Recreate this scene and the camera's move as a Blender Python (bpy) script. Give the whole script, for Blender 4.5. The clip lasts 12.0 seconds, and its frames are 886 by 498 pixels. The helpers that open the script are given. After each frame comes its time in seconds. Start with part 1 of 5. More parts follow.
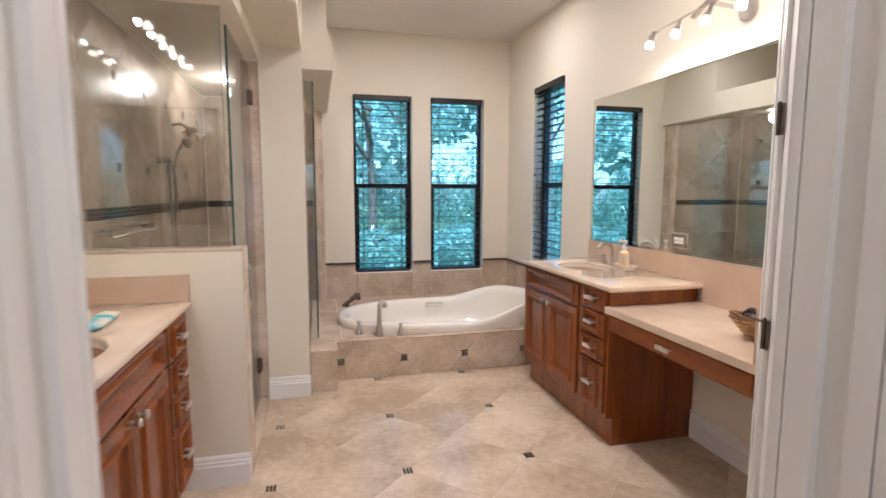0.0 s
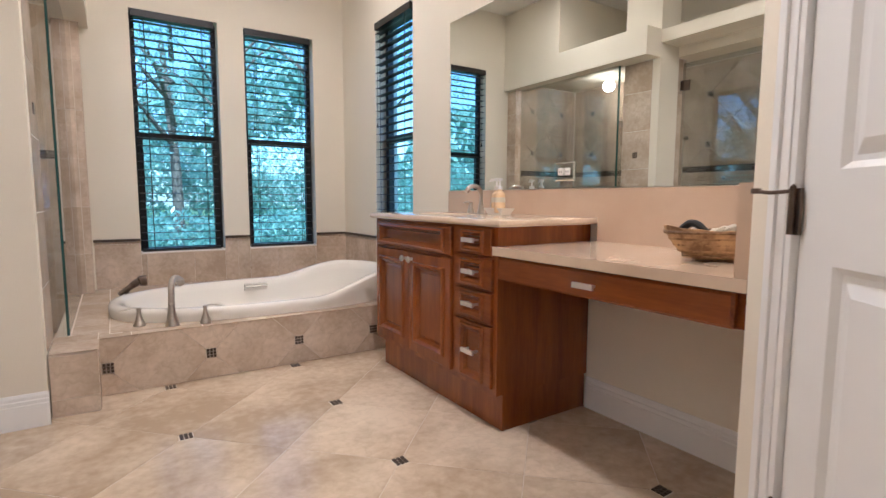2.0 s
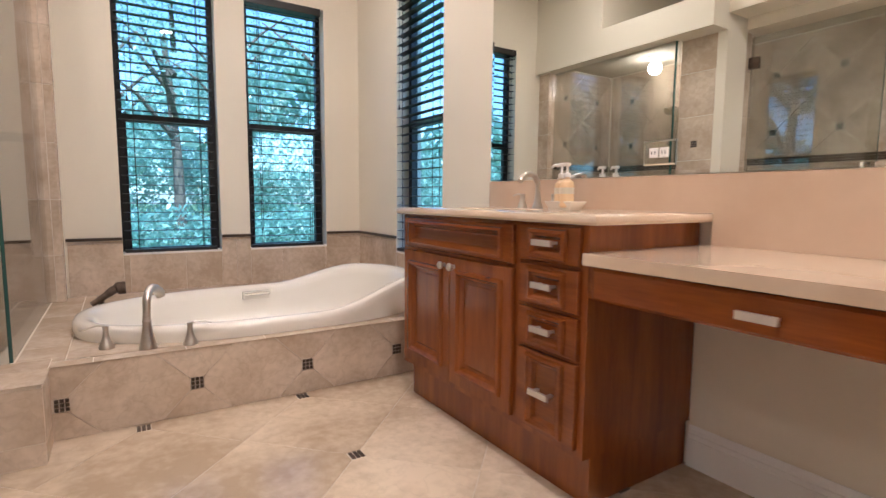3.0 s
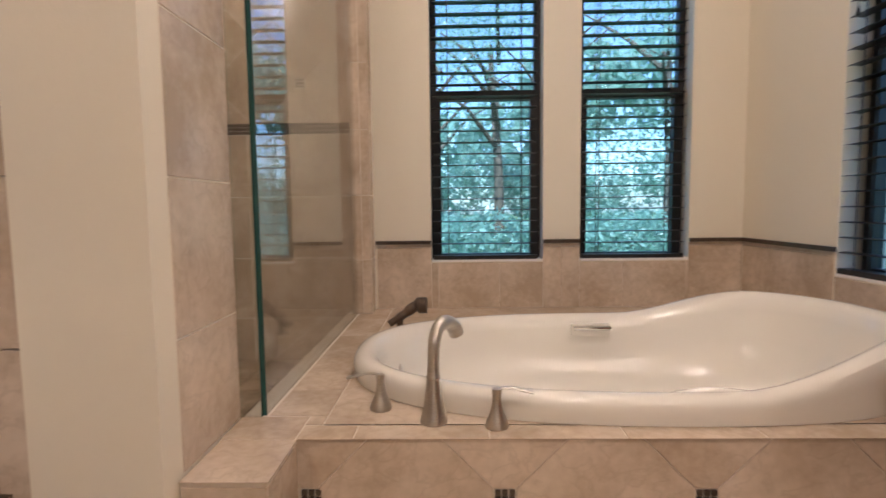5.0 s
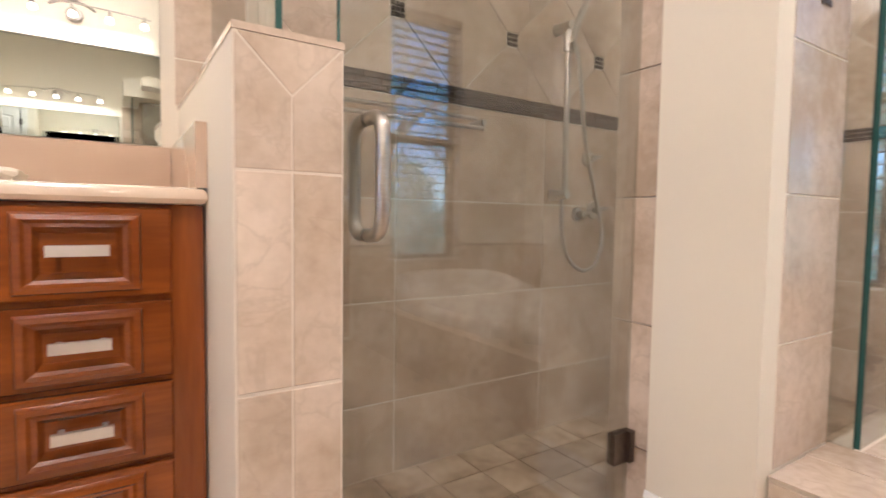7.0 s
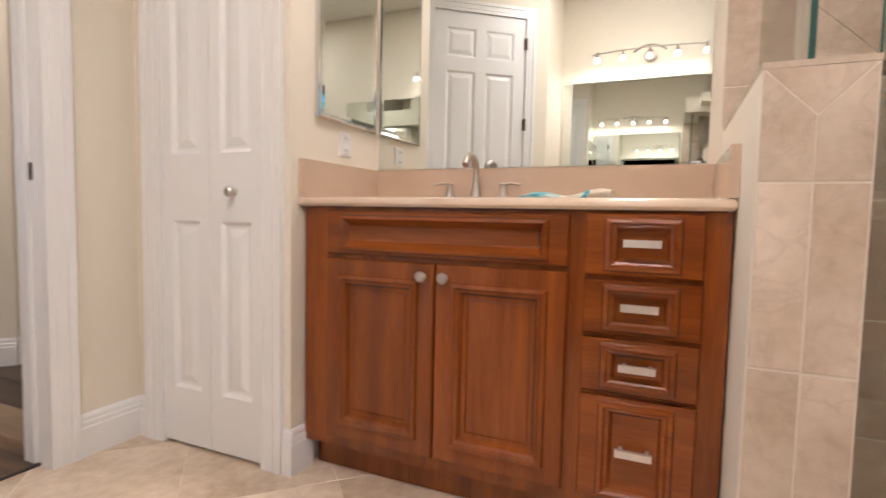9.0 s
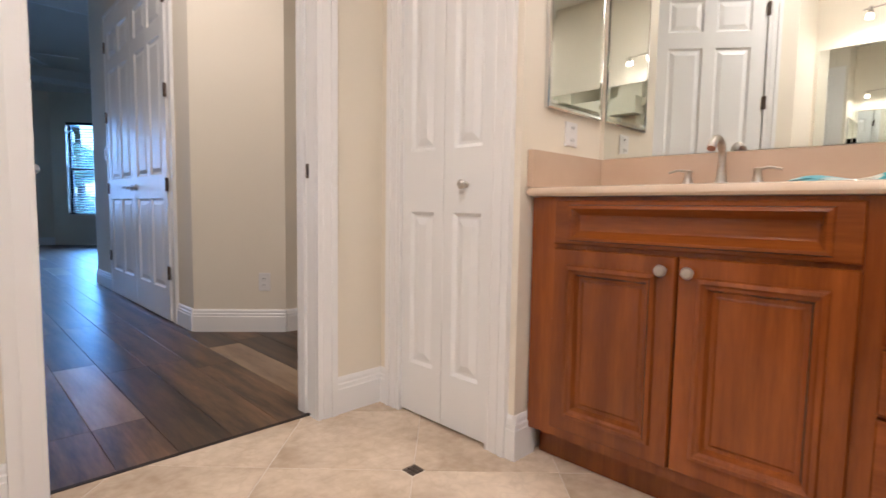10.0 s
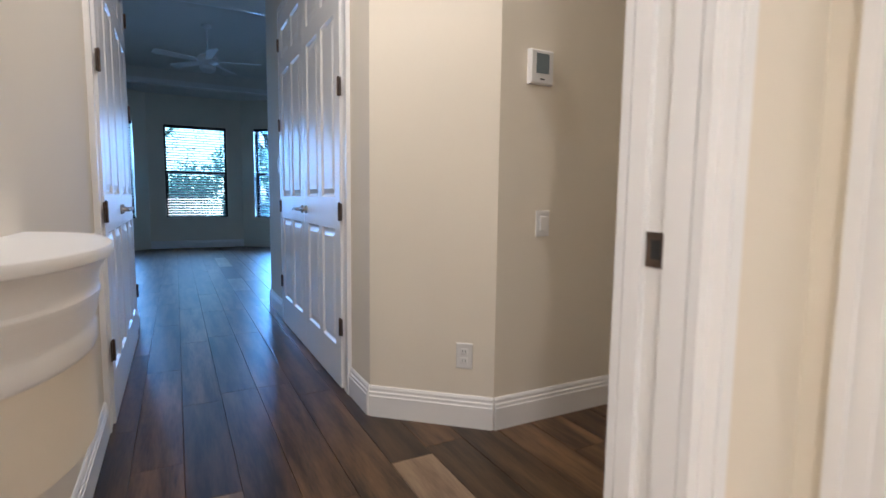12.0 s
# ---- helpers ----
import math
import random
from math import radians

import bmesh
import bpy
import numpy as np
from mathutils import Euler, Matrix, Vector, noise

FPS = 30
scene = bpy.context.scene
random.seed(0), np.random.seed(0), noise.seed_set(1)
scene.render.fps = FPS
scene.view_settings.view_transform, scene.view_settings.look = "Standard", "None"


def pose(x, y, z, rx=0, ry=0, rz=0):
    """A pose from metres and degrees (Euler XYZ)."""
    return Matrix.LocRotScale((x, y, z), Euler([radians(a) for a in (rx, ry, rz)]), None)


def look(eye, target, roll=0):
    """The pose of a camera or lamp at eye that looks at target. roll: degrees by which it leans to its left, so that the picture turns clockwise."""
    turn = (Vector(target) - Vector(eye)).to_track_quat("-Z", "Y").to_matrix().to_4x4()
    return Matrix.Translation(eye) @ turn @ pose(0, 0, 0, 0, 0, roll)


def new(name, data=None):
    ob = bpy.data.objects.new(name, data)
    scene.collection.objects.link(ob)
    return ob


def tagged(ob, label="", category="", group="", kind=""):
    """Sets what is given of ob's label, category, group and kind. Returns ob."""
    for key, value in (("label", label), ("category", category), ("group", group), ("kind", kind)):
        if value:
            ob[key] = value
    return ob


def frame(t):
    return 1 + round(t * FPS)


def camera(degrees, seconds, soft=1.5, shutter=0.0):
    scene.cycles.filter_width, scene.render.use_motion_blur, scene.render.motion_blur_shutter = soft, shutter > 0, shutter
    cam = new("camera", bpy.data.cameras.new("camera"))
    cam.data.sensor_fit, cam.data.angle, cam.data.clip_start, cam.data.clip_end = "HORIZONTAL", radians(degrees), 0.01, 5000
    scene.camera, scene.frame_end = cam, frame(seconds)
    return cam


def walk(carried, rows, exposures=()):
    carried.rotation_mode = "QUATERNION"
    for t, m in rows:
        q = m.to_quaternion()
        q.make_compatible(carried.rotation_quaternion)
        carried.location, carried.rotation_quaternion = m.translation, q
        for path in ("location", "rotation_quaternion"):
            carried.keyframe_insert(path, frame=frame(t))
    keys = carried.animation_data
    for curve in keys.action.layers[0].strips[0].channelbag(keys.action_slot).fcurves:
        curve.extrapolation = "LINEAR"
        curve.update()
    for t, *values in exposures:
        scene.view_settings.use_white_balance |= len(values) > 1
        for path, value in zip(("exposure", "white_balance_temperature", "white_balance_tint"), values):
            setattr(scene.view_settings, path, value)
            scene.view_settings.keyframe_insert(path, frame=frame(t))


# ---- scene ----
cam = camera(82.2, 12.0, soft=1.5, shutter=0.25)
EXPOSURE = [(0, 1.78, 5450, 17), (1.0, 1.62, 5350, 16), (2.5, 1.82, 5500, 18), (4.5, 1.72, 6200, 22), (5.0, 1.48, 6250, 22), (5.5, 1.57, 6500, 23), (6.0, 1.78, 6500, 23), (6.5, 2.05, 5900, 20), (7.0, 2.2, 5650, 19), (7.5, 2.15, 5650, 18), (9.5, 1.9, 5650, 18), (11.0, 2.03, 5500, 17), (11.5, 1.88, 5400, 15), (12.0, 2.15, 5400, 14)]
PATH = [
    (0, (1.578, 1.226, 1.385), (2.056, 3.155, 1.167), 0.1),
    (0.5, (1.647, 1.534, 1.282), (2.394, 3.378, 1.075), 0.0),
    (1, (1.689, 1.736, 1.169), (2.65, 3.479, 0.97), 0.1),
    (1.5, (1.717, 1.854, 1.065), (2.782, 3.536, 0.87), 0.1),
    (2, (1.779, 1.995, 0.983), (2.864, 3.663, 0.785), 0.2),
    (2.5, (1.878, 2.248, 0.948), (2.973, 3.909, 0.745), 0.3),
    (2.7, (1.907, 2.378, 0.946), (3.001, 4.04, 0.744), 0.4),
    (4.3, (2.047, 3.507, 0.905), (2.569, 5.429, 0.715), -0.5),
    (4.5, (2.046, 3.626, 0.893), (2.424, 5.581, 0.708), -0.5),
    (5, (2.08, 3.772, 0.846), (2.034, 5.766, 0.684), -0.7),
    (5.5, (2.093, 3.776, 0.816), (1.531, 5.691, 0.675), -0.4),
    (6, (2.063, 3.691, 0.805), (1.032, 5.401, 0.689), 0.2),
    (6.5, (2.023, 3.594, 0.834), (0.635, 5.029, 0.719), 0.4),
    (7, (2.029, 3.55, 0.847), (0.358, 4.643, 0.735), 0.8),
    (7.5, (2.061, 3.536, 0.847), (0.176, 4.194, 0.733), 1.2),
    (7.7, (2.078, 3.533, 0.846), (0.136, 4.009, 0.737), 1.2),
    (9.3, (2.335, 3.56, 0.846), (0.63, 2.515, 0.694), 1.1),
    (9.5, (2.336, 3.522, 0.849), (0.726, 2.348, 0.682), 1.0),
    (10, (2.365, 3.462, 0.826), (0.962, 2.045, 0.668), 0.9),
    (10.5, (2.362, 3.344, 0.812), (1.171, 1.747, 0.644), 0.9),
    (11, (2.312, 3.102, 0.816), (1.274, 1.402, 0.637), 0.7),
    (11.5, (2.198, 2.728, 0.881), (1.232, 0.986, 0.696), 0.8),
    (12, (2.005, 2.233, 1.038), (1.079, 0.471, 0.84), 0.7),
]
walk(cam, [(t, look(eye, target, roll)) for t, eye, target, roll in PATH], EXPOSURE)

# ---- light ----
world = bpy.data.worlds.new("world")
scene.world = world
world.use_nodes = True
wn = world.node_tree
sky = wn.nodes.new("ShaderNodeTexSky")
sky.sky_type, sky.sun_disc = "NISHITA", False
sky.sun_elevation, sky.sun_rotation = radians(52), radians(200)
wn.nodes["Background"].inputs[1].default_value = 0.15
wn.links.new(sky.outputs[0], wn.nodes["Background"].inputs[0])
sun = new("sun", bpy.data.lights.new("sun", "SUN"))
sun.data.energy, sun.data.angle, sun.data.color = 5.0, radians(0.6), (1.0, 0.95, 0.86)
sun.matrix_world = look((0, 0, 20), (4.2, 12.0, 0))


def area_lamp(name, eye, target, w, h, watts, color):
    lamp = new(name, bpy.data.lights.new(name, "AREA"))
    lamp.data.shape, lamp.data.size, lamp.data.size_y = "RECTANGLE", w, h
    lamp.data.energy, lamp.data.color = watts, color
    lamp.matrix_world = look(eye, target)
    return lamp


def spot_lamp(name, eye, target, watts, color, radius=0.016):
    lamp = new(name, bpy.data.lights.new(name, "SPOT"))
    lamp.data.energy, lamp.data.color, lamp.data.shadow_soft_size = watts, color, radius
    lamp.data.spot_size, lamp.data.spot_blend = radians(168), 0.3
    lamp.matrix_world = look(eye, target)
    return lamp


def point_lamp(name, eye, watts, color, radius=0.05):
    lamp = new(name, bpy.data.lights.new(name, "POINT"))
    lamp.data.energy, lamp.data.color, lamp.data.shadow_soft_size = watts, color, radius
    lamp.matrix_world = pose(*eye)
    return lamp


WARM = (1.0, 0.86, 0.70)


# ---- materials ----
def material(name, color, rough=0.5, metal=0.0, dark=None, scale=8.0, fine=60.0, amount=0.5, bump=0.0, bump_scale=80.0,
             stretch=(1, 1, 1), per_object=0.0, coat=0.0, spec=0.5, detail=6.0, island=False, veins=0.0):
    """Base colour that wanders to a second colour at a large and a small scale, with a fine relief."""
    m = bpy.data.materials.new(name)
    m.use_nodes = True
    n, k = m.node_tree.nodes, m.node_tree.links
    p = n["Principled BSDF"]
    p.inputs["Roughness"].default_value, p.inputs["Metallic"].default_value = rough, metal
    p.inputs["Coat Weight"].default_value = coat
    p.inputs["Coat Roughness"].default_value = 0.12
    p.inputs["Specular IOR Level"].default_value = spec
    dark = dark or tuple(c * 0.85 for c in color)
    co = n.new("ShaderNodeTexCoord")
    mp = n.new("ShaderNodeMapping")
    mp.inputs["Scale"].default_value = stretch
    source = co.outputs["Object"]
    if per_object:
        info = n.new("ShaderNodeObjectInfo")
        add = n.new("ShaderNodeVectorMath")
        add.operation = "MULTIPLY_ADD"
        add.inputs[1].default_value = (37.0, 61.0, 23.0)
        comb = n.new("ShaderNodeCombineXYZ")
        for i in range(3):
            k.new(info.outputs["Random"], comb.inputs[i])
        k.new(comb.outputs[0], add.inputs[0])
        k.new(source, add.inputs[2])
        source = add.outputs[0]
    k.new(source, mp.inputs[0])
    a = n.new("ShaderNodeTexNoise")
    a.inputs["Scale"].default_value, a.inputs["Detail"].default_value = scale, detail
    b = n.new("ShaderNodeTexNoise")
    b.inputs["Scale"].default_value, b.inputs["Detail"].default_value = fine, 3.0
    k.new(mp.outputs[0], a.inputs[0])
    k.new(mp.outputs[0], b.inputs[0])
    mix = n.new("ShaderNodeMath")
    mix.operation = "MULTIPLY_ADD"
    mix.inputs[1].default_value = 0.35
    k.new(b.outputs[0], mix.inputs[0])
    k.new(a.outputs[0], mix.inputs[2])
    ramp = n.new("ShaderNodeMapRange")
    ramp.inputs[1].default_value, ramp.inputs[2].default_value = 0.5, 0.9
    ramp.inputs[3].default_value, ramp.inputs[4].default_value = 0.5 - amount / 2, 0.5 + amount / 2
    k.new(mix.outputs[0], ramp.inputs[0])
    c = n.new("ShaderNodeMix")
    c.data_type = "RGBA"
    c.inputs[6].default_value, c.inputs[7].default_value = (*dark, 1), (*color, 1)
    k.new(ramp.outputs[0], c.inputs[0])
    out = c.outputs[2]
    if veins:
        vn = n.new("ShaderNodeTexNoise")
        vn.inputs["Scale"].default_value, vn.inputs["Detail"].default_value, vn.inputs["Distortion"].default_value = 11.0, 9.0, 0.5
        k.new(mp.outputs[0], vn.inputs[0])
        off, ab, line = n.new("ShaderNodeMath"), n.new("ShaderNodeMath"), n.new("ShaderNodeMapRange")
        off.operation, ab.operation = "SUBTRACT", "ABSOLUTE"
        off.inputs[1].default_value = 0.5
        k.new(vn.outputs[0], off.inputs[0])
        k.new(off.outputs[0], ab.inputs[0])
        k.new(ab.outputs[0], line.inputs[0])
        line.inputs[1].default_value, line.inputs[2].default_value = 0.0, 0.035
        line.inputs[3].default_value, line.inputs[4].default_value = veins, 0.0
        v = n.new("ShaderNodeMix")
        v.data_type = "RGBA"
        v.inputs[7].default_value = (*[q * 0.8 for q in dark], 1)
        k.new(line.outputs[0], v.inputs[0])
        k.new(out, v.inputs[6])
        out = v.outputs[2]
    if per_object or island:
        hsv = n.new("ShaderNodeHueSaturation")
        mr = n.new("ShaderNodeMapRange")
        mr.inputs[3].default_value, mr.inputs[4].default_value = 1 - (per_object or 0.3), 1 + (per_object or 0.3)
        if island:
            g = n.new("ShaderNodeNewGeometry")
            k.new(g.outputs["Random Per Island"], mr.inputs[0])
        else:
            k.new(info.outputs["Random"], mr.inputs[0])
        k.new(mr.outputs[0], hsv.inputs["Value"])
        k.new(out, hsv.inputs["Color"])
        out = hsv.outputs[0]
    k.new(out, p.inputs["Base Color"])
    if bump:
        t = n.new("ShaderNodeTexNoise")
        t.inputs["Scale"].default_value, t.inputs["Detail"].default_value = bump_scale, 4.0
        k.new(mp.outputs[0], t.inputs[0])
        bp = n.new("ShaderNodeBump")
        bp.inputs["Strength"].default_value, bp.inputs["Distance"].default_value = bump, 0.003
        k.new(t.outputs[0], bp.inputs["Height"])
        k.new(bp.outputs[0], p.inputs["Normal"])
    return m


def glowing(name, color, strength):
    m = bpy.data.materials.new(name)
    m.use_nodes = True
    p = m.node_tree.nodes["Principled BSDF"]
    p.inputs["Base Color"].default_value = (*color, 1)
    p.inputs["Emission Color"].default_value = (*color, 1)
    p.inputs["Emission Strength"].default_value = strength
    return m


def glass(name, tint, ior=1.45):
    m = bpy.data.materials.new(name)
    m.use_nodes = True
    n, k = m.node_tree.nodes, m.node_tree.links
    tr, gl, lw, pw, fr, mx = (n.new("ShaderNode" + s) for s in ("BsdfTransparent", "BsdfGlossy", "LayerWeight", "Math", "MapRange", "MixShader"))
    pw.operation = "POWER"
    pw.inputs[1].default_value = 5.0
    lw.inputs[0].default_value = 0.5
    k.new(lw.outputs["Facing"], pw.inputs[0])
    k.new(pw.outputs[0], fr.inputs[0])
    fr.inputs[3].default_value = ((ior - 1) / (ior + 1)) ** 2
    tr.inputs[0].default_value = (*tint, 1)
    gl.inputs["Roughness"].default_value = 0.0
    k.new(fr.outputs[0], mx.inputs[0])
    k.new(tr.outputs[0], mx.inputs[1])
    k.new(gl.outputs[0], mx.inputs[2])
    k.new(mx.outputs[0], n["Material Output"].inputs[0])
    return m


PAINT = material("cream_wall_paint", (0.80, 0.74, 0.62), 0.75, dark=(0.77, 0.705, 0.585), scale=1.5, bump=0.12, bump_scale=140)
CEIL = material("ceiling_paint", (0.80, 0.77, 0.71), 0.9, dark=(0.76, 0.73, 0.67), scale=2, bump=0.25, bump_scale=90)
WHITE = material("white_trim_paint", (0.86, 0.85, 0.83), 0.33, dark=(0.84, 0.83, 0.81), scale=3)
DOORWHITE = material("white_door_paint", (0.85, 0.845, 0.83), 0.36, dark=(0.83, 0.825, 0.81), scale=3)
TILE = material("travertine_tile", (0.76, 0.63, 0.48), 0.10, dark=(0.47, 0.36, 0.25), scale=2.4, fine=24, amount=1.1, bump=0.05, bump_scale=30, per_object=0.02, detail=10, veins=0.15)
WTILE = material("wall_travertine_tile", (0.71, 0.59, 0.475), 0.22, dark=(0.47, 0.365, 0.265), scale=3.6, fine=34, amount=1.05, bump=0.12, bump_scale=45, per_object=0.045, detail=10, veins=0.24)
STILE = material("shower_floor_tile", (0.55, 0.44, 0.32), 0.35, dark=(0.24, 0.165, 0.10), scale=5.0, fine=30, amount=1.2, bump=0.15, bump_scale=40, per_object=0.10, detail=10)
GROUT = material("sandy_grout", (0.72, 0.63, 0.52), 0.9, scale=20, bump=0.2)
INSERT = material("dark_metal_mosaic", (0.13, 0.09, 0.06), 0.35, metal=0.3, dark=(0.045, 0.032, 0.024), scale=40, per_object=0.4)
CHERRY = material("cherry_stained_wood", (0.30, 0.080, 0.0105), 0.22, dark=(0.15, 0.034, 0.0045), scale=1.8, fine=16, amount=0.75, stretch=(9, 9, 0.8), bump=0.04, bump_scale=30, coat=0.25, per_object=0.10)
CHERRYH = material("cherry_stained_wood_across", (0.30, 0.080, 0.0105), 0.22, dark=(0.15, 0.034, 0.0045), scale=1.8, fine=16, amount=0.75, stretch=(0.8, 9, 9), bump=0.04, bump_scale=30, coat=0.25, per_object=0.10)
MARBLE = material("cream_cultured_marble", (0.74, 0.60, 0.46), 0.13, dark=(0.60, 0.455, 0.33), scale=2.6, fine=9, amount=0.95, coat=0.4, detail=10)
SPLASH = material("beige_marble_splash", (0.62, 0.47, 0.35), 0.16, dark=(0.53, 0.385, 0.275), scale=2.2, fine=9, amount=0.9, coat=0.3, detail=10)
ACRYL = material("white_acrylic", (0.85, 0.815, 0.74), 0.17, dark=(0.83, 0.79, 0.715), scale=2, coat=0.5)
CERAMIC = material("cream_ceramic", (0.80, 0.72, 0.58), 0.1, scale=2, coat=0.5)
NICKEL = material("brushed_nickel", (0.62, 0.58, 0.52), 0.34, metal=1.0, dark=(0.50, 0.46, 0.41), scale=30, stretch=(1, 1, 8))
PULL = material("satin_nickel_pull", (0.82, 0.78, 0.73), 0.42, metal=0.85, dark=(0.74, 0.70, 0.65), scale=30)
BRONZE = material("dark_bronze_hardware", (0.20, 0.15, 0.115), 0.38, metal=0.9, dark=(0.10, 0.075, 0.06), scale=30)
CHROME = material("polished_chrome", (0.80, 0.81, 0.82), 0.08, metal=1.0, scale=5)
BLACKF = material("black_aluminium_frame", (0.012, 0.012, 0.014), 0.45, scale=10)
SLAT = material("espresso_blind_slat", (0.020, 0.016, 0.014), 0.42, dark=(0.012, 0.010, 0.009), scale=6, stretch=(0.3, 4, 4), per_object=0.15)
PLASTIC = material("white_plastic", (0.82, 0.80, 0.77), 0.4, scale=4)
DARKSLOT = material("dark_slot", (0.03, 0.03, 0.03), 0.6, scale=10)
PLANK = material("walnut_vinyl_plank", (0.145, 0.080, 0.037), 0.38, dark=(0.026, 0.0135, 0.0065), scale=2.0, fine=14, amount=1.1, stretch=(9, 0.9, 9), bump=0.05, bump_scale=20, per_object=0.45, detail=8)
PLANKPALE = material("pale_oak_plank", (0.32, 0.225, 0.135), 0.36, dark=(0.16, 0.10, 0.06), scale=2.0, fine=14, amount=1.0, stretch=(9, 0.9, 9), bump=0.05, bump_scale=20, per_object=0.12)
SUBFLOOR = material("dark_joint", (0.03, 0.02, 0.015), 0.8, scale=10)
FABRIC = material("cream_towel_cloth", (0.66, 0.60, 0.48), 0.95, scale=12, bump=0.5, bump_scale=300)
PRINT = material("printed_towel_cloth", (0.70, 0.65, 0.54), 0.95, dark=(0.16, 0.44, 0.50), scale=9, fine=40, amount=1.5, bump=0.5, bump_scale=300, detail=2.0)
TEAL = material("teal_print", (0.10, 0.42, 0.50), 0.95, scale=12, bump=0.4, bump_scale=300)
WICKER = material("woven_wicker", (0.45, 0.29, 0.14), 0.65, dark=(0.17, 0.09, 0.04), scale=18, fine=70, amount=1.3, bump=0.6, bump_scale=90, per_object=0.35)
BRISTLE = material("black_brush", (0.012, 0.011, 0.012), 0.5, scale=30)
LOTION = material("pale_amber_lotion", (0.80, 0.60, 0.38), 0.25, dark=(0.74, 0.52, 0.30), scale=8)
LEAF = material("garden_leaf", (0.27, 0.42, 0.35), 0.33, dark=(0.12, 0.24, 0.19), scale=3, amount=1.2, island=True)
ln, lk = LEAF.node_tree.nodes, LEAF.node_tree.links
thin, both = ln.new("ShaderNodeBsdfTranslucent"), ln.new("ShaderNodeMixShader")
thin.inputs[0].default_value = (0.40, 0.58, 0.46, 1)
both.inputs[0].default_value = 0.45
lk.new(ln["Principled BSDF"].outputs[0], both.inputs[1])
lk.new(thin.outputs[0], both.inputs[2])
lk.new(both.outputs[0], ln["Material Output"].inputs[0])
BARK = material("tree_bark", (0.16, 0.12, 0.085), 0.9, dark=(0.07, 0.05, 0.035), scale=6, stretch=(3, 3, 0.6), bump=0.6, bump_scale=30)
LAWN = material("sunny_lawn", (0.07, 0.13, 0.04), 0.9, dark=(0.035, 0.075, 0.02), scale=1.5, bump=0.5)
STUCCO = material("outer_stucco", (0.62, 0.56, 0.46), 0.9, scale=5, bump=0.4)
MIRROR = material("silvered_mirror", (0.80, 0.835, 0.81), 0.0, metal=1.0, dark=(0.80, 0.835, 0.81), scale=1)
GLASS = glass("clear_shower_glass", (0.85, 0.865, 0.845), 1.85)
GLASSEDGE = material("green_glass_edge", (0.03, 0.10, 0.085), 0.15, scale=10)
PANE = glass("window_glass", (0.70, 0.89, 1.0))
BULB = glowing("frosted_lit_shade", (1.0, 0.86, 0.66), 2.8)
CANGLOW = glowing("lit_can_lens", (1.0, 0.88, 0.70), 4.0)
SCREEN = material("grey_lcd", (0.16, 0.20, 0.22), 0.2, scale=10)


# ---- mesh helpers ----
def bx(bm, x0, x1, y0, y1, z0, z1):
    vs = [bm.verts.new(p) for p in ((x0, y0, z0), (x1, y0, z0), (x1, y1, z0), (x0, y1, z0), (x0, y0, z1), (x1, y0, z1), (x1, y1, z1), (x0, y1, z1))]
    for f in ((3, 2, 1, 0), (4, 5, 6, 7), (0, 1, 5, 4), (1, 2, 6, 5), (2, 3, 7, 6), (3, 0, 4, 7)):
        bm.faces.new([vs[i] for i in f])
    return vs


def box(x0, x1, y0, y1, z0, z1):
    bm = bmesh.new()
    bx(bm, x0, x1, y0, y1, z0, z1)
    return bm


def prism(points, z0, z1, bm=None):
    bm = bm or bmesh.new()
    lo = [bm.verts.new((x, y, z0)) for x, y in points]
    hi = [bm.verts.new((x, y, z1)) for x, y in points]
    bm.faces.new(list(reversed(lo)))
    bm.faces.new(hi)
    for i in range(len(points)):
        j = (i + 1) % len(points)
        bm.faces.new((lo[i], lo[j], hi[j], hi[i]))
    return bm


def turned(profile, seg=24, bm=None, at=(0, 0, 0), sx=1.0, sy=1.0):
    """A body of revolution about z from (radius, height) pairs."""
    bm = bm or bmesh.new()
    rings = []
    for r, z in profile:
        if r < 1e-5:
            rings.append([bm.verts.new((at[0], at[1], at[2] + z))])
        else:
            rings.append([bm.verts.new((at[0] + sx * r * math.cos(2 * math.pi * i / seg), at[1] + sy * r * math.sin(2 * math.pi * i / seg), at[2] + z)) for i in range(seg)])
    for a, b in zip(rings, rings[1:]):
        for i in range(seg):
            j = (i + 1) % seg
            q = ([a[i], a[j]] if len(a) > 1 else [a[0]]) + ([b[j], b[i]] if len(b) > 1 else [b[0]])
            if len(q) > 2:
                bm.faces.new(q)
    for ring, flip in ((rings[0], True), (rings[-1], False)):
        if len(ring) > 1:
            bm.faces.new(list(reversed(ring)) if flip else ring)
    return bm


